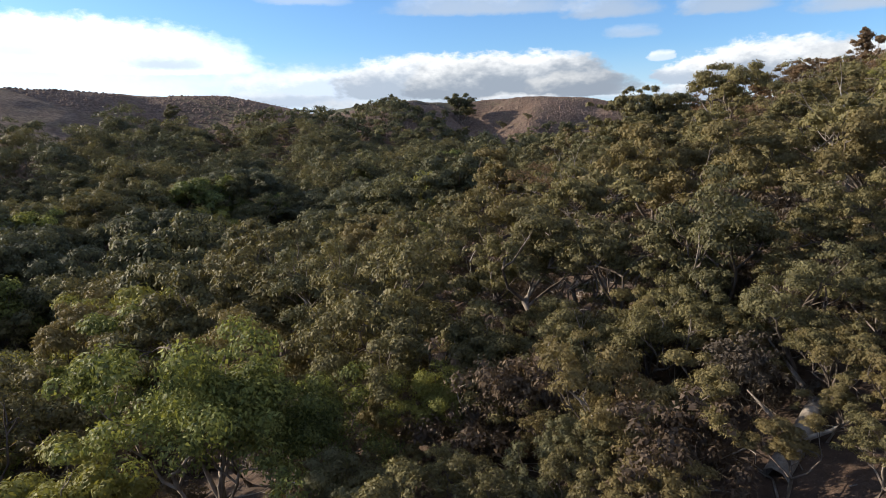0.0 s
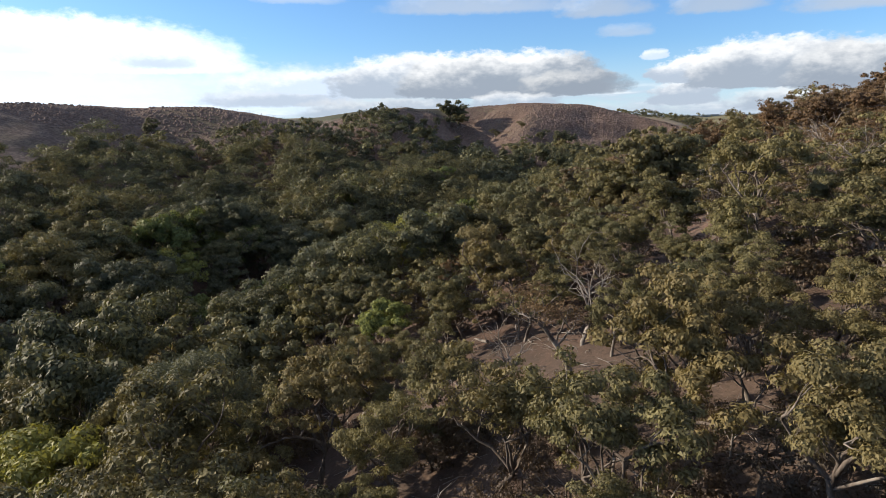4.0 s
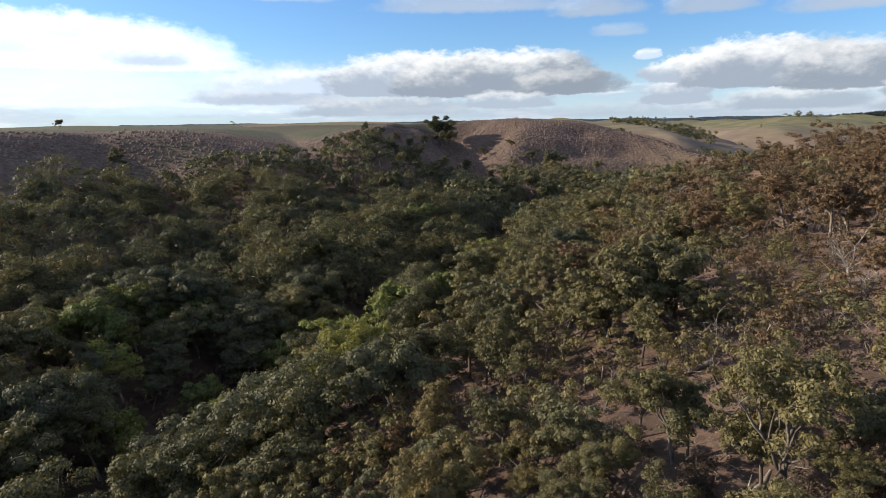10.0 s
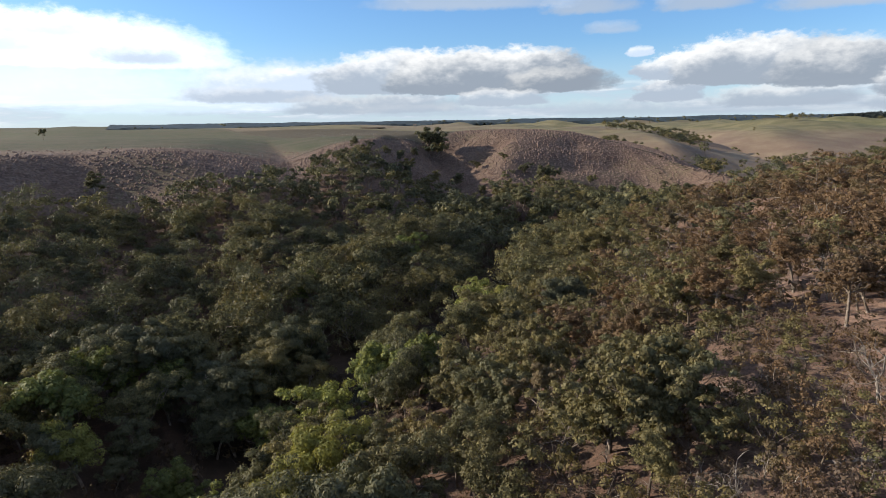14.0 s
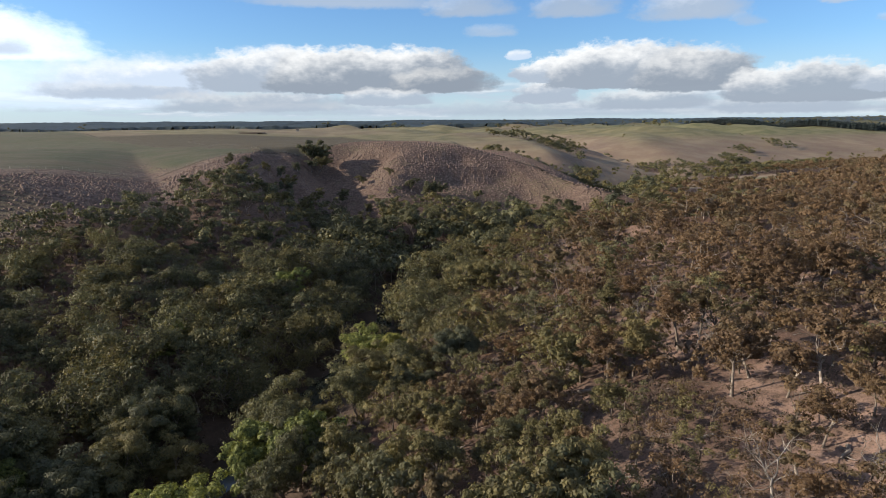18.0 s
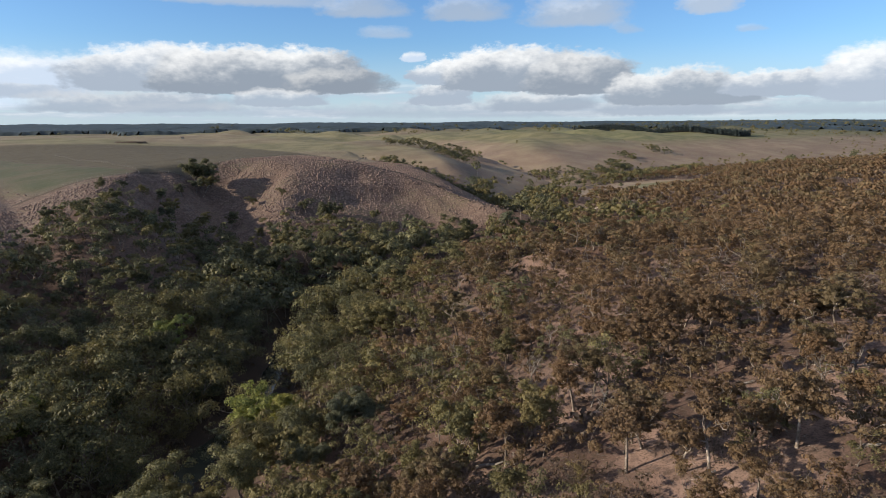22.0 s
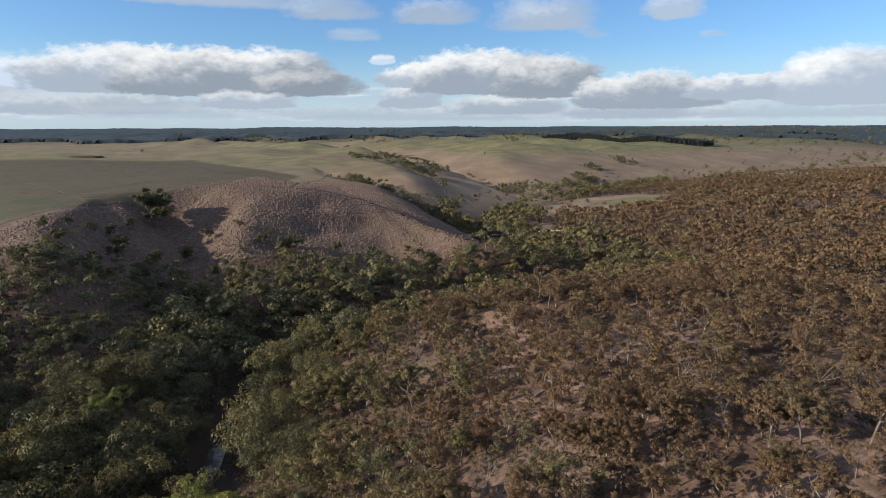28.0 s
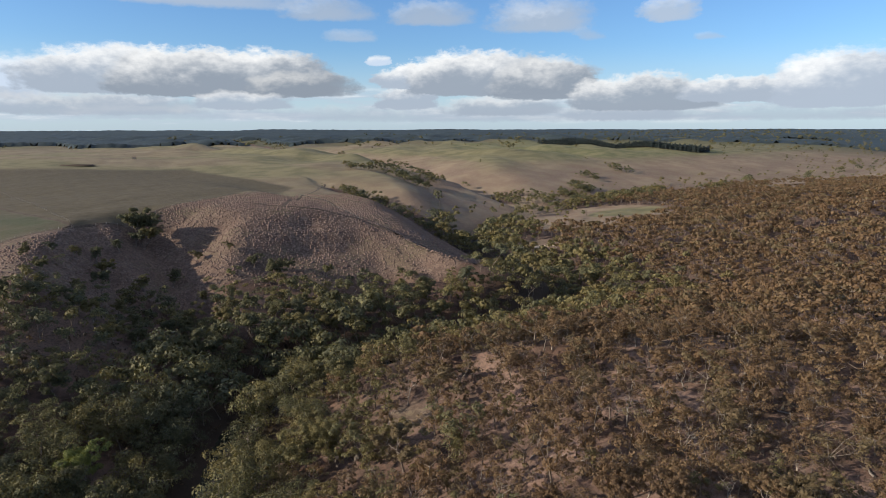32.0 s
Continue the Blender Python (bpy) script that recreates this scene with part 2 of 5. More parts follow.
# x, y, level of the bed, rise of the right bank, rise of the left bank
CREEK = channel([(-62, -320, -6, .30, .30), (-54, -60, -7, .36, .24), (-47, 0, -7.5, .40, .22), (-39, 60, -8, .41, .21), (-27, 105, -8, .41, .21), (-2, 158, -8, .40, .24),
                 (25, 211, -8.3, .39, .40), (38, 255, -8.6, .45, .42), (66, 280, -9, .50, .50), (112, 291, -9.3, .46, .52), (165, 298, -9.6, .34, .52), (212, 325, -10, .22, .50),
                 (236, 380, -10.5, .16, .50), (246, 450, -11, .13, .58), (256, 505, -11.5, .10, .56), (290, 562, -12, .09, .46), (400, 640, -12, .09, .20), (520, 705, -12, .12, .19), (650, 748, -11, .11, .17), (850, 775, -8, .10, .15), (1150, 790, -4, .10, .14), (1500, 840, 4, .08, .10), (3000, 1200, 18, .06, .08)])
BRANCH = channel([(430, 650, -11, .22, .40), (441, 809, -5, .24, .55), (395, 900, 1, .24, .60), (425, 1080, 6, .22, .55), (440, 1250, 12, .20, .45), (402, 1424, 18, .18, .36), (338, 1934, 25, .12, .15), (330, 2500, 34, .1, .1)])
TRIB = channel([(252, 485, -11, .30, .62), (240, 540, -2, .30, .66), (222, 600, 8, .28, .64), (202, 660, 18, .25, .55), (185, 720, 28, .20, .40)])
NOSE = channel([(122, 507, 32, .32, .5), (135, 440, 30, .36, .55), (143, 385, 25, .45, .6), (165, 355, 18, .6, .6), (190, 342, 11, .6, .6), (215, 335, 2, .6, .6)])
GULLY = channel([(44, 264, -8.6, .34, .55), (32, 300, -3, .50, .62), (27, 335, 4, .58, .64), (23, 370, 11, .62, .64), (18, 400, 21, .6, .6), (6, 424, 34, .4, .4)])
SIDE = channel([(8, 180, -8, .34, .3), (-22, 240, 7, .36, .3), (-44, 300, 21, .34, .3), (-62, 360, 27, .30, .25), (-92, 450, 32, .22, .2), (-130, 580, 36, .15, .15)])
HOLLOW = channel([(-14, 135, -8, .22, .22), (-55, 190, 2, .24, .20), (-88, 228, 10, .26, .24), (-108, 250, 17, .32, .34), (-128, 272, 32, .3, .3)])
SPUR = channel([(-420, 150, 42, .3, .3), (-165, 222, 37.5, .38, .38), (-136, 286, 36, .40, .40), (-98, 298, 33, .45, .45), (-66, 316, 25, .4, .4)])
BOWL = channel([(24, 296, -2, .5, .6), (4, 340, 12, .5, .64), (-6, 380, 22, .5, .64), (-10, 405, 33, .5, .5)])
RIM = channel([(-17, 424, 39, .5, .62), (-27, 374, 34, .5, .62), (-34, 349, 30, .5, .62), (-46, 318, 25, .5, .55), (-40, 285, 16, .5, .5)])
FAR_GULLIES = [channel([(589, 785, -3, .34, .4), (560, 850, 13, .34, .42), (528, 930, 31, .3, .36)]), channel([(759, 790, -5, .3, .36), (792, 868, 10, .3, .36), (806, 960, 30, .26, .3)]), channel([(1174, 851, 4, .28, .32), (1150, 940, 19, .28, .32), (1128, 1020, 33, .24, .3)]), channel([(660, 770, -4, .3, .34), (668, 840, 12, .3, .34), (700, 910, 28, .26, .3)])]
RIGHT = channel([(850, 775, -8, .14, .2), (930, 690, 6, .12, .14), (1050, 620, 16, .1, .1), (1300, 560, 24, .08, .08)])


# dents in the face of the open hill
DENTS = [(55, 381, 8), (44, 373, 7), (103, 373, 6), (99, 351, 8), (74, 340, 9), (122, 352, 6)]


def along(ch, x, y):
    """Signed distance (right positive), and the bed and the two rises at the nearest place of a channel."""
    a, seg, run = ch
    best = np.full(x.shape, 1e9)
    sd = np.zeros(x.shape)
    val = np.zeros((3,) + x.shape)
    arc = np.zeros(x.shape)
    for i in range(len(seg)):
        L2 = (seg[i] ** 2).sum()
        dx, dy = x - a[i, 0], y - a[i, 1]
        t = np.clip((dx * seg[i, 0] + dy * seg[i, 1]) / L2, 0, 1)
        ex, ey = dx - t * seg[i, 0], dy - t * seg[i, 1]
        d = np.hypot(ex, ey)
        near = d < best
        best = np.where(near, d, best)
        side = np.where(seg[i, 0] * dy - seg[i, 1] * dx > 0, -1.0, 1.0)
        sd = np.where(near, d * side, sd)
        arc = np.where(near, run[i] + t * math.sqrt(L2), arc)
        for j in range(3):
            val[j] = np.where(near, a[i, 2 + j] * (1 - t) + a[i + 1, 2 + j] * t, val[j])
    return sd, val, arc


def waves(x, y, size, seed):
    """Smooth rolling noise in about -1..1 from a few tilted waves."""
    rng = np.random.RandomState(seed)
    out = np.zeros(x.shape)
    for i in range(7):
        th, ph, k = rng.rand() * 6.283, rng.rand() * 6.283, 6.283 / (size * (0.55 + rng.rand()))
        out += np.sin((x * math.cos(th) + y * math.sin(th)) * k + ph + 0.8 * np.sin((x * math.sin(th) - y * math.cos(th)) * k * 0.63 + ph * 2))
    return out / 4.0


def sstep(v, a, b):
    t = np.clip((v - a) / (b - a), 0, 1)
    return t * t * (3 - 2 * t)


def soft_min(a, b, k):
    return np.where(np.abs(a - b) > 14 * k, np.minimum(a, b), -k * np.logaddexp(-a / k, -b / k))


def setback(x, y):
    """How far the face of the open hill stands back behind the bend."""
    return 46.0 * sstep(x, -60, 60) * (1 - sstep(x, 128, 182)) * sstep(y, 300, 378) * (1 - sstep(y, 520, 760))


def height(x, y):
    x, y = np.asarray(x, float), np.asarray(y, float)
    y = y - setback(x, y)
    r = np.hypot(x, y)
    rolling = 9.0 * sstep(r, 650, 1000) * sstep(x + 0.25 * y, 330, 560) * (1 - sstep(r, 2600, 3400)) * waves(x, y, 190, 9) + 24.0 * sstep(r, 2200, 4700) + 3.0 * sstep(r, 1200, 3000) * waves(x, y, 900, 8)
    left = 40.5 + (1.4 + 3.0 * sstep(r, 600, 1100)) * waves(x, y, 420, 3) + rolling + 2.0 * np.exp(-((x - 70) / 45) ** 2 - ((y - 415) / 50) ** 2) - 9.0 * sstep(x + 0.15 * (y - 450), 92, 146) * sstep(y, 340, 400) * (1 - sstep(y, 560, 800)) * (1 - sstep(x, 260, 360)) - 4.0 * sstep(y, 520, 640) * (1 - sstep(y, 900, 1300)) + 9.0 * np.exp(-((y - 1080) / 190) ** 2) * (1 - sstep(x, 60, 300)) - 3.5 * np.exp(-((x + 210) / 90) ** 2 - ((y - 270) / 70) ** 2)
    sd, v, arc = along(CREEK, x, y)
    right = 36.0 + 2.0 * waves(x, y, 200, 4) - 5.0 * (1 - sstep(sd, 110, 260)) - 1.5 * np.exp(-((x - 125) / 55) ** 2 - ((y - 165) / 55) ** 2) + 4.0 * sstep(r, 500, 1500) + rolling
    dist = np.maximum(np.abs(sd) - 4.0, 0)
    zr = soft_min(v[0] + v[1] * (np.minimum(dist, 41) + 0.8 * np.maximum(dist - 41, 0)), right, 3.5)
    floor = np.interp(arc, [700, 800, 960, 1060], [0, 6, 6, 0])      # the valley floor widens at the bend
    zl = soft_min(v[0] + v[2] * np.maximum(dist - floor, 0), left, 2.6)
    z = np.where(sd > 0, zr, zl) + 0.5 * np.minimum(np.maximum(np.abs(sd) - 2.5, 0), 2.5)
    for ch, k in ((BRANCH, 3.0), (TRIB, 2.5), (BOWL, 1.5), (GULLY, 1.6), (SIDE, 2.5), (HOLLOW, 2.5), (RIGHT, 4.0)):
        s2, w, _ = along(ch, x, y)
        z2 = soft_min(w[0] + np.where(s2 > 0, w[1], w[2]) * np.maximum(np.abs(s2) - (14 if ch is BRANCH else 4 if ch is TRIB else 0), 0), left + 6, 2.6)
        z = np.where((sd < 0) | (ch is RIGHT), soft_min(z, z2, k), z)
    for ch in FAR_GULLIES:
        s4, w, _ = along(ch, x, y)
        z = np.where(sd < 0, soft_min(z, w[0] + np.where(s4 > 0, w[1], w[2]) * np.abs(s4), 2.0), z)
    for ch in (SPUR, RIM, NOSE):
        s3, w, _ = along(ch, x, y)
        z3 = soft_min(w[0] - np.where(s3 > 0, w[1], w[2]) * np.abs(s3) + 1.0, left + 2, 2.0)
        z = np.where((sd < 0) & (r < 700), -soft_min(-z, -z3, 1.5), z)
    for px, py, pr in DENTS:
        z = z - 0.42 * pr * np.exp(-((x - px) / (pr * 1.5)) ** 2 - ((y - py) / pr) ** 2)
    off = sstep(np.abs(sd), 3, 25)
    z = z + off * (np.where(sd < 0, 0.3, 0.8) * waves(x, y, 60, 11) + np.where(sd < 0, 0.25, 0.35) * waves(x, y, 17, 12) + np.where(sd < 0, 0.05, 0.12) * waves(x, y, 6, 13))
    return z


def zh(x, y):
    return float(height(np.array([x]), np.array([y]))[0])


def spaced(lo, hi, c0, c1, fine, growth):
    """Coordinates from lo to hi, fine between c0 and c1 and growing outwards."""
    mid = list(np.arange(c0, c1 + fine / 2, fine))
    s = fine
    while mid[-1] < hi:
        s *= growth
        mid.append(min(mid[-1] + s, hi))
    s = fine
    while mid[0] > lo:
        s *= growth
        mid.insert(0, max(mid[0] - s, lo))
    return np.array(mid)


def mesh_from(name, verts, faces, mats, smooth=False, mat_index=None):
    """verts (n, 3); faces: integer arrays, each (m, 3) or (m, 4)."""
    me = bpy.data.meshes.new(name)
    faces = [f for f in faces if len(f)]
    loops = np.concatenate([f.ravel() for f in faces]).astype(np.int32)
    sizes = np.concatenate([np.full(len(f), f.shape[1], np.int32) for f in faces])
    me.vertices.add(len(verts)), me.loops.add(len(loops)), me.polygons.add(len(sizes))
    me.vertices.foreach_set("co", np.ascontiguousarray(verts, np.float32).ravel())
    me.loops.foreach_set("vertex_index", loops)
    me.polygons.foreach_set("loop_start", np.concatenate([[0], np.cumsum(sizes)[:-1]]).astype(np.int32))
    for m in mats:
        me.materials.append(m)
    if mat_index is not None:
        me.polygons.foreach_set("material_index", np.asarray(mat_index, np.int32))
    if smooth:
        me.polygons.foreach_set("use_smooth", np.ones(len(sizes), bool))
    me.update(calc_edges=True)
    return me


def woods(x, y):
    """How thickly trees stand at a place, 0 to 1: on both banks of the creek, thinning out on the open hill."""
    sd, v, arc = along(CREEK, x, y)
    a = np.abs(sd)
    right = sstep(860 + 120 * waves(x, y, 160, 21) + 0.35 * np.maximum(x - 350, 0) - np.hypot(x, y), -30, 30)
    reach = np.interp(arc, [0, 400, 430, 486, 520, 560, 591, 634, 682, 760, 900, 1200, 2500], [76, 82, 98, 116, 122, 122, 108, 88, 78, 46, 24, 30, 40]) + 14 * waves(x, y, 45, 22)
    leftw = sstep(reach - a, -8, 8) * sstep(np.interp(x, [-130, -116, -110, -88, -63, -49, -30, 0], [150, 190, 250, 262, 266, 292, 345, 380]) + 7 * waves(x, y, 26, 25) - y, -5, 5)
    w = np.where(sd > 0, right, leftw)
    sb, _, ab = along(BRANCH, x, y)
    w = np.maximum(w, sstep(5 + 19 * waves(x, y, 75, 23) - np.abs(sb), -6, 6) * (ab > 30))
    st, _, at = along(TRIB, x, y)
    w = np.maximum(w, sstep(36 + 10 * waves(x, y, 40, 24) - 0.15 * at - np.abs(st), -6, 6))
    # grassy flats beside the bend of the creek
    for cx, cy, rx, ry, th in FLATS:
        c, s = math.cos(th), math.sin(th)
        ux, uy = ((x - cx) * c + (y - cy) * s) / rx, ((y - cy) * c - (x - cx) * s) / ry
        w = w * sstep(np.hypot(ux, uy), 0.85, 1.15)
    return w


FLATS = [(440, 572, 100, 72, 0.5), (296, 462, 30, 16, 0.9), (128, 262, 14, 9, 0.3), (79, 203, 9, 7, 0.2)]


def fields(x, y, z):
    """Green paddocks, the ploughed field and the rough pasture on the plain: each between fence lines."""
    flat = sstep(z, 26, 30)
    side = lambda ax, ay, bx, by, soft: sstep(((x - ax) * (by - ay) - (y - ay) * (bx - ax)) / math.hypot(bx - ax, by - ay), -soft, soft)
    plough = flat * side(-17, 424, -300, 1000, 4) * side(146, 672, 58, 500, 3) * side(59, 913, 146, 672, 5) * side(-400, 905, 59, 913, 8) * side(58, 500, -17, 426, 3)
    crop = flat * side(59, 913, -400, 905, 12) * (1 - sstep(y, 1560, 1600)) * side(140, 800, 40, 1600, 60) * 0.8
    crop = np.maximum(crop, 0.35 * flat * side(146, 672, 59, 913, 6) * sstep(y, 600, 660) * (1 - sstep(y, 1300, 1500)))
    crop = np.maximum(crop, 0.8 * (1 - sstep(np.hypot((x - 485) / 1.6, y - 572), 26, 34)))
    crop = np.maximum(crop, flat * (1 - sstep(np.hypot((x - 960) / 0.75, y - 1300), 360, 620)))
    crop = np.maximum(crop, (0.3 + 0.45 * sstep(waves(x, y, 260, 66), -0.3, 0.5)) * sstep(z, 14, 36) * sstep(np.hypot(x, y), 480, 640))
    scrub = sstep(z, 29, 34) * side(-300, 1000, -17, 424, 3) * side(-17, 426, -112, 332, 3) * sstep(y, 300, 340) * 0.85
    return crop, plough, scrub


def build_ground():
    xs = spaced(-4850, 4850, -230, 420, 3.2, 1.05)
    ys = spaced(-1500, 4850, -20, 640, 3.2, 1.05)
    X, Y = np.meshgrid(xs, ys)
    Z = height(X, Y)
    n, m = len(xs), len(ys)
    idx = np.arange(n * m).reshape(m, n)
    q = np.stack([idx[:-1, :-1], idx[:-1, 1:], idx[1:, 1:], idx[1:, :-1]], -1).reshape(-1, 4)
    me = mesh_from("ground", np.stack([X, Y, Z], -1).reshape(-1, 3), [q], [GROUND], smooth=True)
    x, y = X.ravel(), Y.ravel()
    sd, v, arc = along(CREEK, x, y)
    wood = woods(x, y)
    crop, plough, scrub = fields(x, y, Z.ravel())
    far = sstep(np.hypot(x, y), 1700, 2300)
    att = me.color_attributes.new("zone", "FLOAT_COLOR", "POINT")
    att.data.foreach_set("color", np.stack([wood, crop, plough, np.maximum(scrub, far * 0.8)], -1).astype(np.float32).ravel())
    r = np.hypot(x, y)
    pale = sstep(r, 480, 720) * (1 - far) * (0.55 + 0.45 * sstep(waves(x, y, 140, 67), -0.6, 0.6))
    me.attributes.new("pasture", "FLOAT", "POINT").data.foreach_set("value", pale.astype(np.float32))
    bare = sstep(sd, 55, 85) * (1 - sstep(y, 180, 240)) * sstep(waves(x, y, 26, 68), -0.5, 0.3) * sstep(x, 25, 60)
    soil_shade = np.maximum(1 - sstep(np.abs(sd), 7, 30), 0.62 * (1 - sstep(y, 34, 80)) * (sd > 0))      # shade painted into the soil by the creek and under the near woods
    me.attributes.new("soil_shade", "FLOAT", "POINT").data.foreach_set("value", soil_shade.astype(np.float32))
    me.attributes.new("bare", "FLOAT", "POINT").data.foreach_set("value", bare.astype(np.float32))
    ob = tagged(new("ground", me), "rolling ground of red soil, dry grass and fields cut by a creek", "ground", kind="structure")
    return ob


def ground_material():
    mat, k, b = material("ground", 0.95)
    p = k.pos.outputs["Position"]
    z = k.node("ShaderNodeAttribute")
    z.attribute_name = "zone"
    wood, crop, plough = k.xyz(z.outputs["Color"])
    scrub = z.outputs["Alpha"]
    fine, mid, big = k.noise(p, 2.2, 6, 0.7), k.noise(p, 0.25, 5, 0.6), k.noise(p, 0.035, 4, 0.55)
    grit = k.noise(p, 7.0, 4, 0.7)
    grass = k.mix(k.ramp(mid, 0.3, 0.7), (0.112, 0.074, 0.059), (0.205, 0.150, 0.118))
    grass = k.mix(k.ramp(big, 0.48, 0.7), grass, (0.150, 0.122, 0.078))
    grass = k.mix(k.m("MULTIPLY", k.ramp(fine, 0.45, 0.75), 0.6), grass, (0.092, 0.062, 0.048))
    litter, crumb = k.noise(p, 0.9, 6, 0.68), k.noise(p, 3.4, 5, 0.7)
    grass = k.mix(k.m("MULTIPLY", k.ramp(litter, 0.46, 0.56), 0.75), grass, (0.076, 0.052, 0.042))
    soil = k.mix(k.ramp(mid, 0.38, 0.58), (0.066, 0.042, 0.033), (0.118, 0.071, 0.054))
    soil = k.mix(k.m("MULTIPLY", k.ramp(big, 0.46, 0.62), 0.6), soil, (0.200, 0.136, 0.106))
    worn = k.node("ShaderNodeAttribute")
    worn.attribute_name = "bare"
    soil = k.mix(k.m("MULTIPLY", k.m("MULTIPLY", worn.outputs["Fac"], k.ramp(mid, 0.3, 0.6)), 0.85), soil, (0.320, 0.216, 0.172))
    # painted shade: darkens the soil along the creek and on the near slope
    shade_mask = k.node("ShaderNodeAttribute")
    shade_mask.attribute_name = "soil_shade"
    soil = k.mix(k.m("MULTIPLY", shade_mask.outputs["Fac"], 0.8), soil, (0.034, 0.029, 0.021))
    soil = k.mix(k.m("MULTIPLY", k.ramp(litter, 0.50, 0.60), k.m("MULTIPLY_ADD", worn.outputs["Fac"], -0.45, 0.8)), soil, (0.066, 0.047, 0.036))
    soil = k.mix(k.m("MULTIPLY", k.ramp(crumb, 0.52, 0.60), 0.65), soil, (0.052, 0.038, 0.030))
    soil = k.mix(k.m("MULTIPLY", k.ramp(grit, 0.57, 0.66), k.m("MULTIPLY_ADD", shade_mask.outputs["Fac"], -0.6, 0.6)), soil, (0.300, 0.226, 0.182))
    pale = k.node("ShaderNodeAttribute")
    pale.attribute_name = "pasture"
    grass = k.mix(k.m("MULTIPLY", pale.outputs["Fac"], 0.85), grass, k.mix(k.ramp(big, 0.35, 0.65), (0.205, 0.150, 0.108), (0.255, 0.202, 0.138)))
    green = k.mix(k.ramp(big, 0.35, 0.65), (0.104, 0.108, 0.050), (0.172, 0.160, 0.084))
    brown = k.mix(k.ramp(mid, 0.3, 0.7), (0.064, 0.053, 0.034), (0.091, 0.076, 0.047))
    olive = k.mix(k.ramp(k.m("ADD", k.m("MULTIPLY", fine, 0.5), k.m("MULTIPLY", big, 0.5)), 0.44, 0.56), (0.078, 0.072, 0.044), (0.046, 0.060, 0.030))
    col = k.mix(crop, grass, green)
    col = k.mix(plough, col, brown)
    col = k.mix(scrub, col, olive)
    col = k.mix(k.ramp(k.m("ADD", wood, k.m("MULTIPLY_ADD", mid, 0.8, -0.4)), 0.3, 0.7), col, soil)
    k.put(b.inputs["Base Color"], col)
    bump(k, b, k.m("ADD", fine, k.m("MULTIPLY", grit, 0.4)), 0.5, 0.25)
    return mat


GROUND = ground_material()
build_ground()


# ---------------------------------------------------------------- trees
def tube(path, radii, sides):
    """A tapered tube along a path. Returns verts and quads."""
    path, n = np.asarray(path, float), len(path)
    t = np.gradient(path, axis=0)
    t /= np.linalg.norm(t, axis=1)[:, None] + 1e-9
    ref = np.where(np.abs(t[:, 2:3]) > 0.9, [[1.0, 0, 0]], [[0, 0, 1.0]])
    u = np.cross(t, ref)
    u /= np.linalg.norm(u, axis=1)[:, None]
    w = np.cross(t, u)
    th = np.arange(sides) * 6.2832 / sides
    ring = u[:, None] * np.cos(th)[None, :, None] + w[:, None] * np.sin(th)[None, :, None]
    v = path[:, None] + ring * np.asarray(radii)[:, None, None]
    i = np.arange(n * sides).reshape(n, sides)
    j = np.roll(i, -1, axis=1)
    return v.reshape(-1, 3), np.stack([i[:-1], j[:-1], j[1:], i[1:]], -1).reshape(-1, 4)


def grow(rng, start, way, length, radius, level, sides, tubes, tips, twist=0.5, steps=4):
    """One limb with its forks; ends are gathered in tips."""
    pts, d, p = [start], way / np.linalg.norm(way), start
    for i in range(steps):
        d = d + rng.normal(0, twist / steps ** 0.5, 3) + np.array([0, 0, 0.08])
        d /= np.linalg.norm(d)
        p = p + d * length / steps
        pts.append(p)
    tubes.append(tube(pts, np.linspace(radius, radius * (0.6 if level else 0.22), len(pts)), sides[min(level, 2)]))
    if level == 0:
        tips.append(p)
        return
    for c in range(rng.randint(2, 5)):
        a = rng.rand() * 6.2832
        side = np.array([math.cos(a), math.sin(a), rng.uniform(-0.25, 0.5)])
        s = pts[-1] if c < 2 else pts[-2]
        grow(rng, s, d * 0.7 + side * 0.85, length * rng.uniform(0.55, 0.9), radius * 0.58, level - 1, sides, tubes, tips, twist, steps)


def leaves(rng, centres, radius, count, size, flat=0.6, hang=0.5, shell=0.6, broad=1.0, ruffle=0.36):
    """Leaf sprays in domed clumps round the centres: narrow blades that lie along the dome and hang outwards."""
    n = len(centres)
    rads = radius * rng.uniform(0.6, 1.3, n)
    who = rng.choice(n, count, p=rads ** 2 / (rads ** 2).sum())
    d = rng.normal(0, 1, (count, 3))
    d[:, 2] = np.abs(d[:, 2]) - 0.2
    d /= np.linalg.norm(d, axis=1)[:, None]
    pos = np.asarray(centres)[who] + d * (rads[who] * rng.uniform(0.2, 1.0, count) ** (1 - shell) * (1 + 0.16 * rng.normal(0, 1, count).clip(-1, 1.6)))[:, None] * [1, 1, flat]
    nrm = d * [1, 1, 1 / flat]
    nrm = nrm / np.linalg.norm(nrm, axis=1)[:, None] + rng.normal(0, ruffle, (count, 3))
    nrm /= np.linalg.norm(nrm, axis=1)[:, None]
    ax = rng.normal(0, 0.6, (count, 3)) - [0, 0, hang] + d * [0.7, 0.7, 0]
    ax -= nrm * (ax * nrm).sum(1)[:, None]
    ax /= np.linalg.norm(ax, axis=1)[:, None] + 1e-9
    side = np.cross(ax, nrm)
    L = (size * rng.uniform(0.6, 1.4, count))[:, None]
    w = L * rng.uniform(0.14, 0.24, (count, 1)) * broad
    v = np.stack([pos - ax * L * 0.45 + side * w, pos - ax * L * 0.35 - side * w, pos + ax * L * 0.55], 1).reshape(-1, 3)
    return v, np.arange(count * 3).reshape(-1, 3)


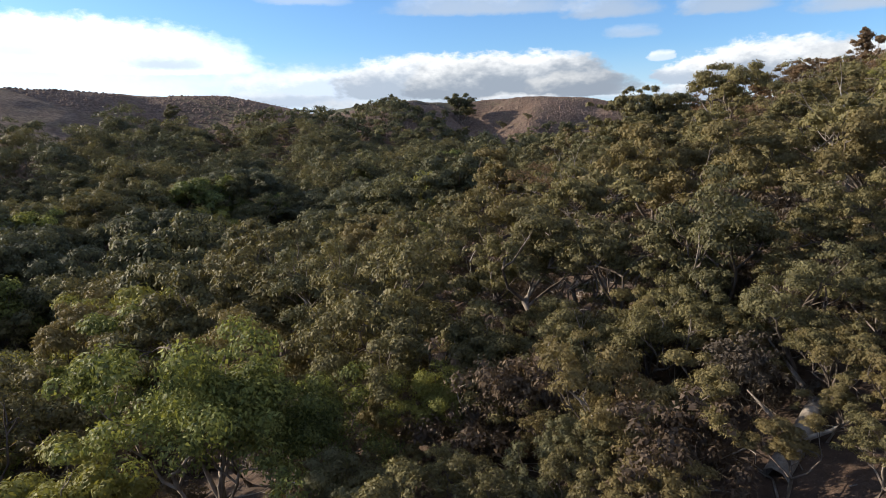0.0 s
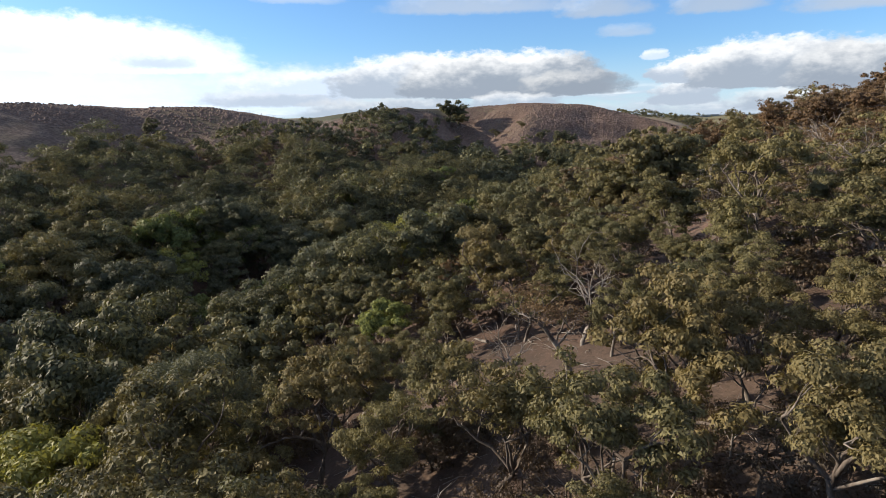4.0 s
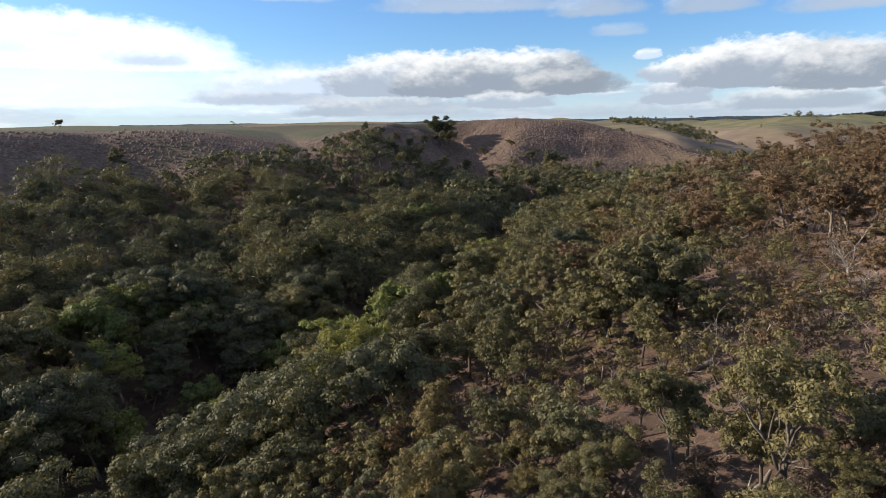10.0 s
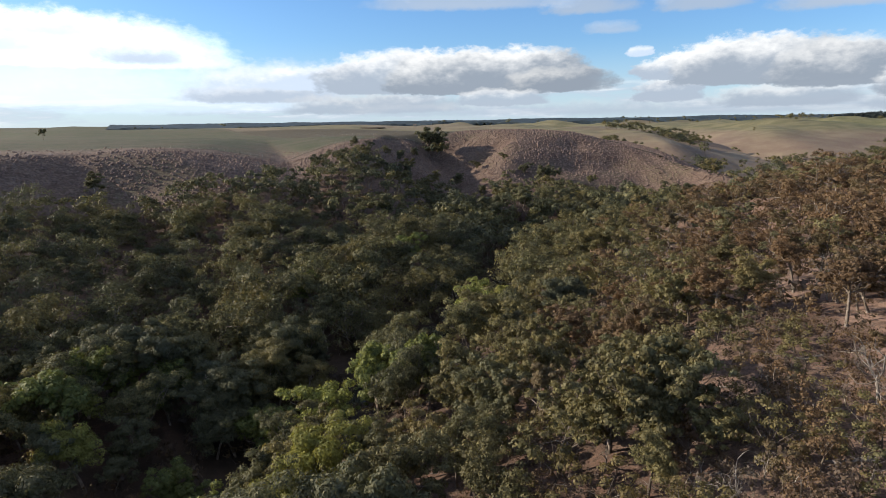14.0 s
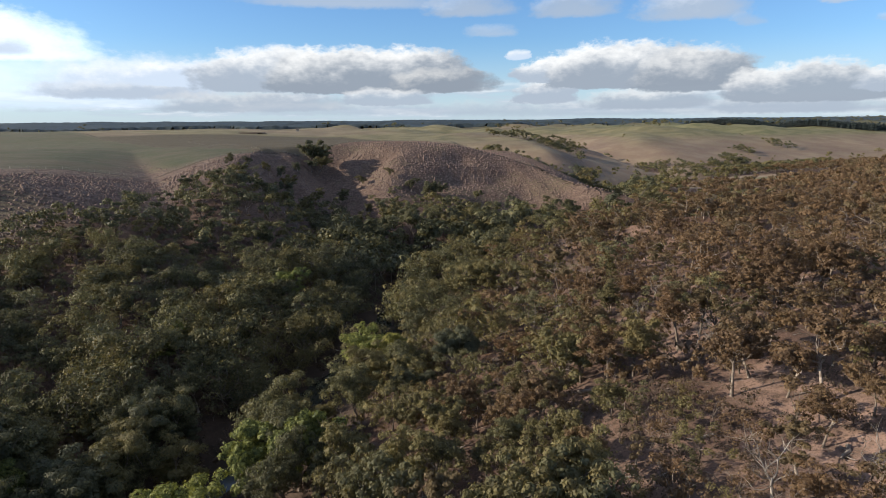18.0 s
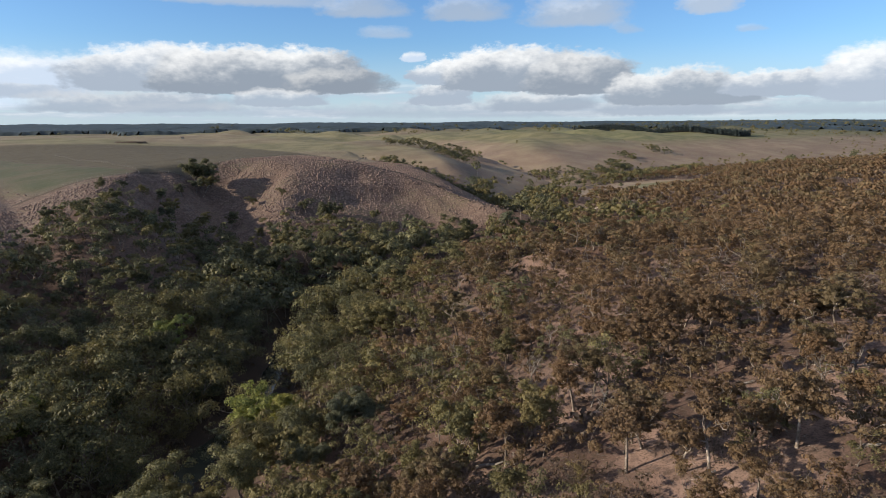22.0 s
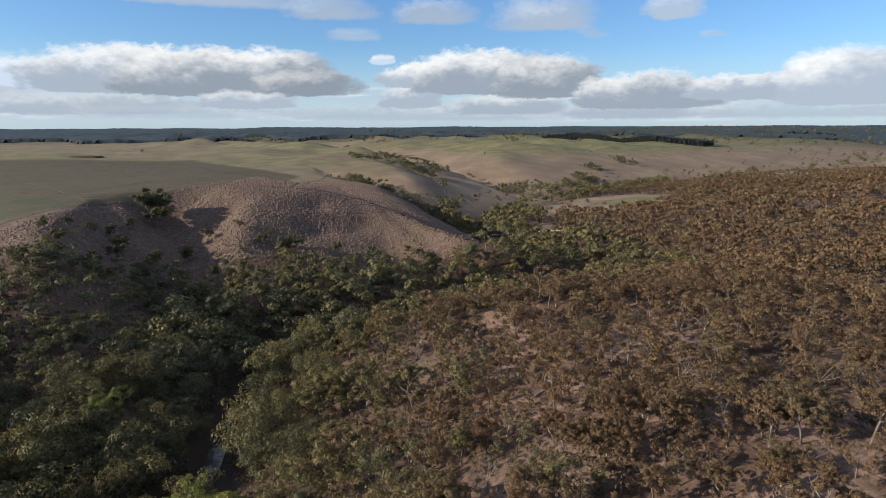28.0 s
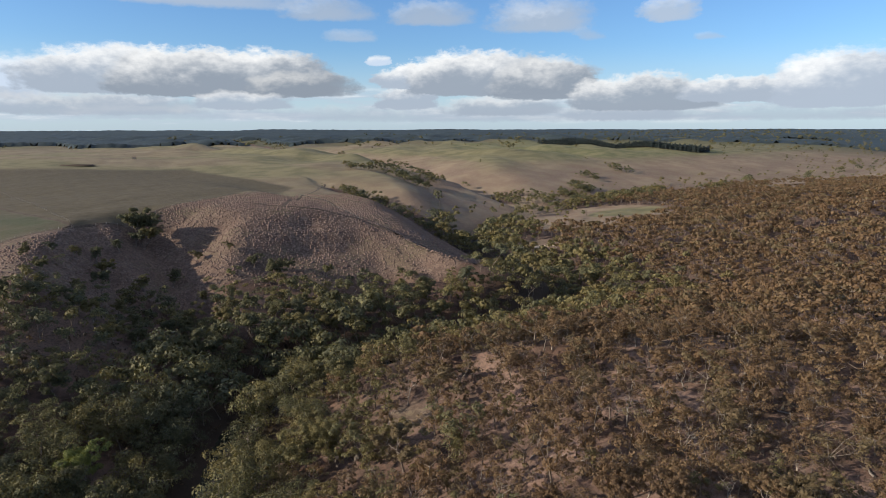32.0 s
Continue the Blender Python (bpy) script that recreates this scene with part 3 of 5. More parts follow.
def spread_out(rng, pts, n):
    """n of the points, far from one another."""
    if len(pts) <= n:
        return pts
    pick = [int(np.argmax(pts[:, 2]))]
    far = np.linalg.norm(pts - pts[pick[0]], axis=1)
    for _ in range(n - 1):
        pick.append(int(np.argmax(far * rng.uniform(0.8, 1.0, len(pts)))))
        far = np.minimum(far, np.linalg.norm(pts - pts[pick[-1]], axis=1))
    return pts[pick]


def join(parts):
    vs, fs, base = [], [], 0
    for v, f in parts:
        vs.append(v), fs.append(f + base)
        base += len(v)
    return np.concatenate(vs), np.concatenate(fs)


# habit: fork height, arms, leafy ends, clump radius for a tree of unit height, clumps to each end, flatness, shell
HABITS = {"gum": (0.30, 5, 26, 0.150, 1, 0.82, 0.86), "box": (0.28, 5, 26, 0.112, 1, 0.74, 0.66), "brown": (0.36, 5, 26, 0.104, 1, 0.72, 0.6), "bush": (0.05, 6, 24, 0.16, 2, 0.75, 0.4), "dead": (0.28, 4, 0, 0.1, 1, 0.5, 0.5)}


def tree_meshes(name, seed, tall, spread, lod, habit, leaf, bark, count, size):
    """Wood and leaves of one tree, 'tall' metres high. lod 0: near ... 3: far."""
    rng = np.random.RandomState(seed)
    f0, arms, leafy, clump, extra, flat, shell = HABITS[habit]
    tubes, tips = [], []
    sides = ((4, 5, 6), (3, 3, 4), (3, 3, 3), (3, 3, 3), (3, 3, 3))[lod]
    depth = (2, 2, 1, 0, 0)[lod]
    fork = tall * f0 * rng.uniform(0.8, 1.25)
    lean = rng.normal(0, 0.2, 2)
    base = [np.array([0, 0, -0.6]), np.array([0, 0, 0.15]), np.array([lean[0] * fork * 0.6, lean[1] * fork * 0.6, fork * 0.55]), np.array([lean[0] * fork * 1.4, lean[1] * fork * 1.4, fork])]
    r = (0.0145 * tall + 0.03) * (0.35 if habit == "bush" else 1)
    tubes.append(tube(base, [r * 1.7, r * 1.25, r, r * 0.9], (8, 6, 4, 3, 3)[lod]))
    arms += rng.randint(-1, 2)
    arms = arms if lod < 4 else 2
    a0 = rng.rand() * 6.28
    for i in range(arms):
        a = a0 + i * 6.2832 / arms + rng.normal(0, 0.35)
        out = spread * (rng.uniform(0.6, 1.05) if i else 0.25) * (1, 1, 1.1, 1.1, 1.1)[lod]
        up = (tall - fork) * rng.uniform(0.45, 0.9)
        way = np.array([math.cos(a) * out, math.sin(a) * out, up])
        grow(rng, base[-1] if i % 3 else (base[-1] * 0.8 + base[-2] * 0.2), way, np.linalg.norm(way) * (0.42, 0.42, 0.6, 0.9, 0.9)[lod], r * rng.uniform(0.45, 0.7), depth, sides, tubes, tips, 0.5, (4, 2, 1, 1, 1)[lod])
    tips = np.array(tips)
    scale = tall / (tips[:, 2].max() + clump * tall * 0.4)
    wood = join(tubes)
    wood = (wood[0] * [1, 1, scale], wood[1])
    tips = tips * [1, 1, scale]
    crown, lv = None, None
    if habit != "dead":
        live = spread_out(rng, tips, int(leafy * (2.4, 2.1, 1.3, 1, 1)[lod]))
        extra = (1, 1, 1, 1, 3)[lod] + (habit == "bush")
        many = np.concatenate([live] + [live + rng.normal(0, clump * tall * (0.6 if lod < 2 else 0.9), live.shape) * [1, 1, 0.6] - [0, 0, clump * tall * 0.2] for _ in range(extra)])
        lv = leaves(rng, many, clump * tall * ((0.54, 0.58, 0.95, 1.4, 2.0) if habit == "gum" else (0.60, 0.66, 1.1, 1.6, 2.0))[lod], count, size, flat, 0.55, shell - (0.2, 0.12, 0, 0, 0)[lod], (1.4, 1.7, 2.4, 2.7, 2.9)[lod], (0.34, 0.28, 0.2, 0.18, 0.15)[lod])
        crown = mesh_from(name + "_crown", lv[0], [lv[1]], [leaf])
    return mesh_from(name + "_trunk", wood[0], [wood[1]], [bark], smooth=True), crown, wood, lv


def plant(name, label, category, group, pair, x, y, turn, size, tilt=0.0):
    """One standing tree: an empty at its foot with trunk and crown."""
    e = new(name)
    e.empty_display_size = 0.5
    e.matrix_world = Matrix.LocRotScale((x, y, zh(x, y) - 0.05), Euler((tilt, tilt * 0.5, turn)), (size, size, size * (0.92 + 0.16 * ((turn * 7) % 1))))
    for part_name, me in zip(("trunk", "crown"), pair):
        if me:
            o = new(part_name, me)
            o.parent = e
    return tagged(e, label, category, group)


def variants(name, habit, leaf, bark, lod, n, tall, spread, count, size, seed):
    return [tree_meshes(name, seed + i, tall * (0.85 + 0.3 * i / max(n - 1, 1)), spread * (1.1 - 0.2 * i / max(n - 1, 1)), lod, habit, leaf, bark, count, size) for i in range(n)]


KINDS, TALL = {}, {"gum": 13.0, "fresh": 10.0, "olive": 9.0, "brown": 8.5, "bush": 3.0}
for key, habit, leaf, bark, spread, seed, much in (("gum", "gum", LEAF_GREEN, BARK_GUM, 5.4, 100, 1.9), ("olive", "box", LEAF_OLIVE, BARK_BOX, 4.5, 200, 1.0), ("brown", "brown", LEAF_BROWN, BARK_GUM, 4.2, 300, 0.85), ("fresh", "gum", LEAF_FRESH, BARK_GUM, 4.6, 500, 1.5), ("bush", "bush", LEAF_DRY, BARK_BOX, 1.6, 400, 0.3)):
    big = min(TALL[key] / 9.0, 1.12) if key != "bush" else 0.6
    KINDS[key] = {0: variants(key, habit, leaf, bark, 0, 2 if key in ("brown", "fresh") else 5, TALL[key], spread, int(17500 * much), 0.18 * big, seed),
                  1: variants(key, habit, leaf, bark, 1, 5, TALL[key], spread, int(7600 * much), 0.28 * big, seed + 20),
                  2: variants(key, habit, leaf, bark, 2, 5, TALL[key], spread, int(1300 * much), 0.36 * big, seed + 40),
                  3: variants(key, habit, leaf, bark, 3, 5, TALL[key], spread, int(205 * much), 0.82 * big, seed + 60),
                  4: variants(key, habit, leaf, bark, 4, 5, TALL[key], spread, int(84 * much), 1.2 * big, seed + 80)}

LABELS = {"gum": ("gum_tree", "tall green river gum with a domed leafy crown by the creek", "gum tree", "gums along the creek"),
          "olive": ("eucalypt_tree", "olive-green box eucalypt with a crooked dark trunk on the slope", "eucalypt", "eucalypts on the slope"),
          "brown": ("dry_eucalypt_tree", "brownish box eucalypt with pale bare limbs on dry ground", "eucalypt", "dry eucalypts on the ridge"),
          "fresh": ("young_gum_tree", "young gum with bright yellow-green leaves in full sun", "gum tree", "young gums"),
          "bush": ("bush", "dry grey-brown twiggy bush under the eucalypts", "bush", "undergrowth")}

# trees that stand out: kind, x, y, height in metres
LANDMARKS = [("fresh", -6.3, 14.6, 7.0), ("fresh", -9.8, 13.2, 5.6), ("fresh", -3.4, 15.8, 4.8), ("olive", 5.8, 24.5, 7.0), ("olive", 1.0, 25.5, 7.0), ("olive", -3.2, 24.0, 8.5), ("olive", -8.0, 23.5, 8.0), ("olive", -10.5, 26.0, 10.0), ("bush", 2.0, 20.5, 2.5), ("bush", 4.2, 22.0, 2.8), ("bush", 6.6, 21.6, 3.0), ("bush", 0.2, 19.4, 2.3), ("bush", 10.5, 22.5, 3.0), ("olive", 14.0, 21.0, 6.0), ("bush", 7.0, 17.5, 2.6), ("olive", 4.0, 21.8, 8.5), ("olive", -1.5, 21.0, 9.0), ("olive", 8.4, 19.0, 8.0), ("olive", 12.0, 24.2, 8.5), ("olive", 18.0, 27.0, 9.5), ("olive", -15.5, 37.0, 11.0), ("olive", -19.5, 33.0, 9.5),
             ("olive", 7.5, 27.0, 8.5), ("olive", -5.0, 29.0, 8.5), ("olive", 25.0, 53.5, 11.4), ("olive", -1.8, 18.2, 7.0), ("olive", 3.5, 13.8, 4.6), ("olive", 9.5, 15.2, 5.0), ("olive", 12.5, 17.8, 5.5), ("olive", 6.5, 20.2, 7.0), ("olive", 15.5, 23.5, 7.5), ("olive", 0.6, 17.2, 5.0), ("olive", 6.2, 16.4, 5.0), ("fresh", -22.0, 40.0, 10.0), ("fresh", -28.5, 47.0, 10.0), ("fresh", -25.0, 33.5, 9.0), ("fresh", -17.5, 28.0, 8.5), ("fresh", -34.0, 58.0, 9.5), ("olive", 17.0, 45.0, 6.5), ("olive", 7.4, 61.0, 8.5), ("olive", -8.6, 54.4, 8.5), ("olive", 25.5, 48.5, 7.0),
             ("fresh", -3.4, 95.6, 11), ("fresh", -19.7, 124.4, 11), ("fresh", -10.5, 125.7, 12), ("fresh", 5.4, 129.1, 13), ("fresh", -7.2, 91.6, 9), ("fresh", -17.6, 98.3, 9), ("fresh", -35.8, 100.2, 8), ("olive", 13.4, 83.5, 8), ("olive", 22.6, 105.4, 9), ("fresh", -27.5, 110.8, 9), ("fresh", 21.2, 172.4, 13), ("fresh", -23.6, 181.5, 12), ("fresh", 2.8, 220.0, 12), ("fresh", 26.1, 168.3, 12), ("olive", 20.5, 88.5, 10.5), ("olive", 47.0, 104.0, 8.5), ("brown", 47.5, 86.0, 8.0),
             ("gum", 17.0, 150.0, 14.0), ("olive", 67.0, 150.0, 9.0), ("brown", 69.0, 179.0, 12.0), ("brown", 61.3, 126.5, 8.5), ("brown", 72.7, 97.0, 8.0), ("olive", 51.5, 199.0, 13.0), ("brown", 64.0, 113.0, 7.5),
             ("gum", -20.4, 180.0, 12.0), ("gum", 1.0, 212.0, 13.0), ("olive", 7.9, 53.0, 8.0), ("olive", 2.8, 63.0, 8.0), ("olive", -9.3, 68.5, 8.0), ("olive", 21.5, 66.7, 7.5), ("brown", 81.0, 140.0, 8.5), ("brown", 73.0, 102.4, 8.0),
             ("brown", 53.4, 86.0, 8.5), ("gum", -15.7, 168.0, 12.0), ("gum", -15.5, 141.5, 12.0), ("olive", 70.5, 225.7, 9.0), ("gum", 133.8, 310.0, 13.0), ("gum", 32.4, 150.4, 12.0), ("gum", 57.6, 201.5, 13.0),
             ("brown", 135.7, 119.5, 8.5), ("gum", 141.8, 331.0, 14.0), ("gum", 40.5, 293.5, 17.0), ("gum", 80.8, 286.0, 15.0), ("gum", 14.0, 434.0, 19.0), ("gum", 11.0, 424.0, 10.0), ("gum", 18.0, 440.0, 16.0), ("gum", 15.0, 430.0, 13.0), ("gum", 12.0, 437.0, 12.0), ("gum", 0.0, 381.0, 10.0), ("gum", -8.0, 261.5, 11.0), ("gum", -110, 253, 9.0),
             ("fresh", -0.6, 16.7, 3.4), ("olive", 3.1, 18.0, 6.0), ("bush", 8.0, 14.5, 2.6), ("bush", 11.0, 17.0, 3.0), ("bush", 14.5, 19.0, 3.4), ("bush", 9.5, 20.5, 2.8), ("bush", 13.0, 15.5, 2.2), ("olive", 16.5, 21.0, 6.0), ("bush", 17.0, 17.5, 3.0), ("bush", 5.5, 15.5, 2.4), ("bush", 20.0, 23.5, 3.2), ("olive", 21.5, 30.5, 8.0), ("fresh", -3.5, 60.0, 6.0), ("olive", 14.5, 38.0, 5.0), ("fresh", 33.0, 44.0, 5.5), ("olive", 112.0, 128.0, 5.0), ("olive", 96.0, 180.0, 6.0), ("olive", -5.5, 26.8, 9.0), ("olive", -15.8, 23.5, 6.5), ("olive", 25.5, 57.0, 8.0), ("olive", 30.0, 36.0, 7.5), ("olive", 33.0, 60.0, 6.0),
             ("gum", -10, 350, 6.0), ("gum", -18, 372, 5.0), ("gum", -25, 340, 6.0), ("gum", -20, 330, 7.0), ("gum", -13, 322, 9.0), ("gum", 36, 312, 12), ("gum", 44, 318, 11), ("gum", 30, 326, 10), ("gum", 52, 306, 13), ("gum", 60, 301, 12), ("gum", 70, 306, 12), ("gum", 84, 304, 12), ("gum", 97, 308, 11), ("gum", 24, 300, 12), ("gum", 15, 290, 12), ("gum", 50, 331, 8), ("gum", 6, 300, 11), ("gum", 33, 340, 8), ("gum", 58, 330, 10), ("gum", 68, 334, 9), ("gum", 80, 330, 10), ("gum", 92, 332, 9), ("gum", 104, 326, 10), ("gum", 64, 318, 12), ("gum", 76, 318, 12), ("gum", 90, 318, 12), ("gum", 44, 341, 9), ("gum", 51, 352, 6), ("gum", 40, 357, 7), ("gum", 24, 322, 10), ("gum", 14, 312, 10), ("gum", -299, 544, 9.0), ("gum", 27, 391, 10.0), ("gum", 40, 404, 7.0), ("gum", 56, 398, 6.0), ("gum", -20, 352, 8.0), ("gum", -28, 366, 7.0), ("gum", 66, 384, 9.0), ("gum", 84, 376, 9.0), ("gum", 100, 372, 8.0), ("gum", 74, 368, 12.0), ("gum", -6, 396, 8.0), ("gum", -14, 388, 7.0), ("gum", 4, 408, 8.0), ("gum", -22, 384, 6.0), ("gum", -2, 366, 9.0), ("gum", 8, 352, 9.0), ("gum", -8, 334, 9.0), ("gum", 12, 330, 10.0), ("gum", 5, 340, 8.0), ("gum", 14, 372, 8.0), ("gum", -34, 330, 6.0), ("gum", -2, 318, 9.0), ("gum", -40, 318, 8.0), ("gum", -30, 318, 9.0)]


def scatter(rng, x0, x1, y0, y1, step, jitter=0.48):
    gx, gy = np.meshgrid(np.arange(x0, x1, step), np.arange(y0, y1, step))
    x = (gx + rng.uniform(-jitter, jitter, gx.shape) * step).ravel()
    y = (gy + rng.uniform(-jitter, jitter, gy.shape) * step).ravel()
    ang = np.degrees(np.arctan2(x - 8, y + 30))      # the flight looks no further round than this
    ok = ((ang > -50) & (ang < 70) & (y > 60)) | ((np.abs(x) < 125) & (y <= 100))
    return x[ok], y[ok]


class Joined:
    """Gathers copies of shapes into one mesh."""

    def __init__(self):
        self.rows = {}

    def add(self, key, row):
        self.rows.setdefault(key, []).append(row)

    def build(self, name, label, category, mats, shapes):
        """shapes(key) gives a list of (verts, faces, slot)."""
        vs, f3, f4, m3, m4, base = [], [], [], [], [], 0
        tones, rng = [], np.random.RandomState(77)
        for key, rows in self.rows.items():
            r = np.array(rows, float)
            zz = height(r[:, 0], r[:, 1])
            tone = rng.rand(len(r))
            c, s = np.cos(r[:, 2])[:, None], np.sin(r[:, 2])[:, None]
            for v, f, slot in shapes(key):
                vx = (v[None, :, 0] * c - v[None, :, 1] * s) * r[:, 3:4] + r[:, 0:1]
                vy = (v[None, :, 0] * s + v[None, :, 1] * c) * r[:, 3:4] + r[:, 1:2]
                vz = v[None, :, 2] * r[:, 3:4] + zz[:, None]
                vs.append(np.stack([vx, vy, vz], -1).reshape(-1, 3))
                tones.append(np.repeat(tone, len(v)))
                g = (f[None] + (np.arange(len(r)) * len(v))[:, None, None] + base).reshape(-1, f.shape[1])
                (f3 if f.shape[1] == 3 else f4).append(g)
                (m3 if f.shape[1] == 3 else m4).append(np.full(len(g), slot))
                base += len(v) * len(r)
        faces = [np.concatenate(f) for f in (f3, f4) if f]
        me = mesh_from(name, np.concatenate(vs), faces, mats, mat_index=np.concatenate(m3 + m4))
        me.attributes.new("tone", "FLOAT", "POINT").data.foreach_set("value", np.concatenate(tones).astype(np.float32))
        return tagged(new(name, me), label, category, kind="stuff")


def nearness(x, y):
    """How near the flight passes; it climbs as it goes."""
    return min(math.hypot(x, y), math.hypot(x - 4, y - 17) + 4, math.hypot(x - 10, y - 38) + 14)


def glade(x, y):
    """False in the small clearings of the near slope."""
    ok = np.ones(np.shape(x), bool)
    for cx, cy, r in ((7.6, 46.0, 4.8), (3.5, 47.5, 3.0), (20.5, 45.2, 3.2), (27.0, 47.0, 2.6), (-1.5, 27.5, 3.0), (15.0, 25.5, 2.0), (6.5, 57.5, 2.6), (26.0, 72.0, 2.4)):
        ok &= np.hypot(x - cx, y - cy) > r
    return ok


def ridge_height(x, y):
    """The tallest that trees grow on the dry shoulder of the near ridge."""
    d = math.hypot(x, y)
    return max(20 + d * float(np.interp(x / y, [0.3, 0.38, 0.56, 0.60, 0.7, 0.9], [0.015, 0.025, 0.034, 0.07, 0.09, 0.11])) - zh(x, y), 4.2)


def plant_woods():
    rng = np.random.RandomState(5)
    spots = []
    for k, a, b, h in LANDMARKS:
        slope = b < 75 and along(CREEK, np.array([a]), np.array([b]))[0][0] > 30 and k == "olive"
        spots.append((k, a, b, max(h - 1.6, 4.0) if slope else h, True))
    spots += [("olive", 1.7, 42.8, 6.6, True), ("olive", 12.6, 41.6, 5.2, True), ("olive", 7.2, 59.6, 8.6, True), ("olive", 19.0, 47.6, 6.6, True), ("olive", -8.8, 31.5, 10.5, True)]
    taken = {}
    for k, x, y, h, _ in spots:
        taken.setdefault((int(x // 6), int(y // 6)), []).append((x, y))
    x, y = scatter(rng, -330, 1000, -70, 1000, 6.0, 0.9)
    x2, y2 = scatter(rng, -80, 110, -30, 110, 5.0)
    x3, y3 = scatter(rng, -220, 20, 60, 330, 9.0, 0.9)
    bank = along(CREEK, x3, y3)[0] < -30
    x, y = np.concatenate([x, x3[bank]]), np.concatenate([y, y3[bank]])
    far_off = np.array([nearness(a, b) > 78 for a, b in zip(x, y)])
    close = np.array([nearness(a, b) <= 78 for a, b in zip(x2, y2)])
    x, y = np.concatenate([x[far_off], x2[close]]), np.concatenate([y[far_off], y2[close]])
    sd, v, arc = along(CREEK, x, y)
    open_ground = np.clip(np.where(y < 95, 1.0, 0.86) + np.where(y < 80, 0.15, 0.42) * waves(x, y, 34, 41), np.where(y < 80, 0.8, 0.3), 1.0)
    w = woods(x, y) * np.where(np.abs(sd) < np.where((arc > 400) & (arc < 600), 6.5, 3.6), 0, 1) * np.where(sd > 40, open_ground, np.where(sd > -40, 0.88, 0.0) + (sd <= -40) * np.clip(0.76 + 0.3 * waves(x, y, 30, 45), 0.35, 0.95))
    pool = (np.hypot((x - 24.5) / 6.0, (y - 206) / 24) > 1) & glade(x, y)
    # by the start, trees left of x = -7 are unseen, added for shade
    keep = (rng.rand(len(x)) < w) & pool & ((y > 16) | (y < -10) | (x < -7 - 0.8 * np.abs(y)) | (x > 34))
    keep &= (sd < 6) | (sd > 22) | (y < 145) | (y > 205) | (rng.rand(len(x)) < 0.5)
    x, y, sd, arc = x[keep], y[keep], sd[keep], arc[keep]
    mixn = 18 * waves(x, y, 40, 43) + rng.normal(0, 12, len(x))
    for i in range(len(x)):
        c = (int(x[i] // 6), int(y[i] // 6))
        if any(math.hypot(x[i] - a, y[i] - b) < 4.0 for dx in (-1, 0, 1) for dy in (-1, 0, 1) for a, b in taken.get((c[0] + dx, c[1] + dy), ())):
            continue
        s = sd[i] + mixn[i]
        kind = "gum" if s < (24 if arc[i] < 640 else 10) and sd[i] < 32 else "olive" if arc[i] > 640 and s < 60 else "olive" if s < 78 - 0.16 * max(x[i], 0) - 0.08 * y[i] else "brown"
        if kind == "brown" and y[i] < 70:
            kind = "olive"
        if kind == "gum" and rng.rand() < (0.75 if arc[i] > 700 else 0.18 if sd[i] < -35 else 0.0):
            kind = "olive"
        if kind == "gum" and y[i] < 140 and rng.rand() < (0.22 if sd[i] > 3 else 0.12):
            kind = "fresh"
        h = {"gum": 11.5, "fresh": 10.0, "olive": 8.8, "brown": 8.4}[kind] * rng.uniform(0.6, 1.25) * (1.05 if y[i] > 120 else 1.0)
        if sd[i] < -35:
            h *= 0.76 if y[i] < 240 else 0.6
        if sd[i] > 34 and y[i] < 80:
            h *= 0.74
        spots.append((kind, x[i], y[i], h, False))
    # saplings fill the gaps on the near slope
    x, y = scatter(rng, -6, 130, 18, 150, 4.0, 0.5)
    some = (rng.rand(len(x)) < np.where(y < 30, 1.0, np.where(y < 66, 0.9, 0.45))) & glade(x, y) & (along(CREEK, x, y)[0] > 34)
    x, y = x[some], y[some]
    at = np.array([(p[1], p[2]) for p in spots])
    for a, b in zip(x, y):
        if np.hypot(at[:, 0] - a, at[:, 1] - b).min() > 2.7:
            spots.append(("brown" if b > 72 and rng.rand() < 0.5 else "olive", a, b, rng.uniform(3.6, 6.0), False))
    x, y = scatter(rng, -120, 220, -5, 300, 3.8)
    sd, _, _ = along(CREEK, x, y)
    keep = (rng.rand(len(x)) < woods(x, y) * np.where(np.abs(sd) < 14, 0.85, np.where(y > 75, 0.5, np.where(y > 45, 0.8, 0.9)) + 0.26 * waves(x, y, 25, 44))) & (np.abs(sd) > 3.5) & (y > 15) & (np.hypot((x - 25.0) / 5.0, (y - 210) / 20) > 1) & (glade(x, y) | (rng.rand(len(x)) < 0.25))
    spots += [("bush", a, b, 2.6 * rng.uniform(0.5, 1.5), False) for a, b in zip(x[keep], y[keep])]
    # dark undergrowth on the slope below the start
    x, y = scatter(rng, -3, 19, 10.5, 21, 1.7, 0.6)
    spots += [("olive" if rng.rand() < 0.85 else "bush", a, b, rng.uniform(1.8, 3.6), False) for a, b in zip(x, y) if b > 9.5 + 0.15 * a]
    # growth stays low below the clearing
    spots = [(k, a, b, min(h, 0.33 * (43 - b) + 0.4) if 5.5 < a < 10.0 and 35 < b < 42 else h, n) for k, a, b, h, n in spots]
    spots = [(k, a, b, min(h, ridge_height(a, b)) if 14 < b < 150 and a > 0.3 * b and h < 9.5 else h, n) for k, a, b, h, n in spots]
    rest = {k: Joined() for k in KINDS}
    count = dict.fromkeys(KINDS, 0)
    spots.sort(key=lambda s: nearness(s[1], s[2]))
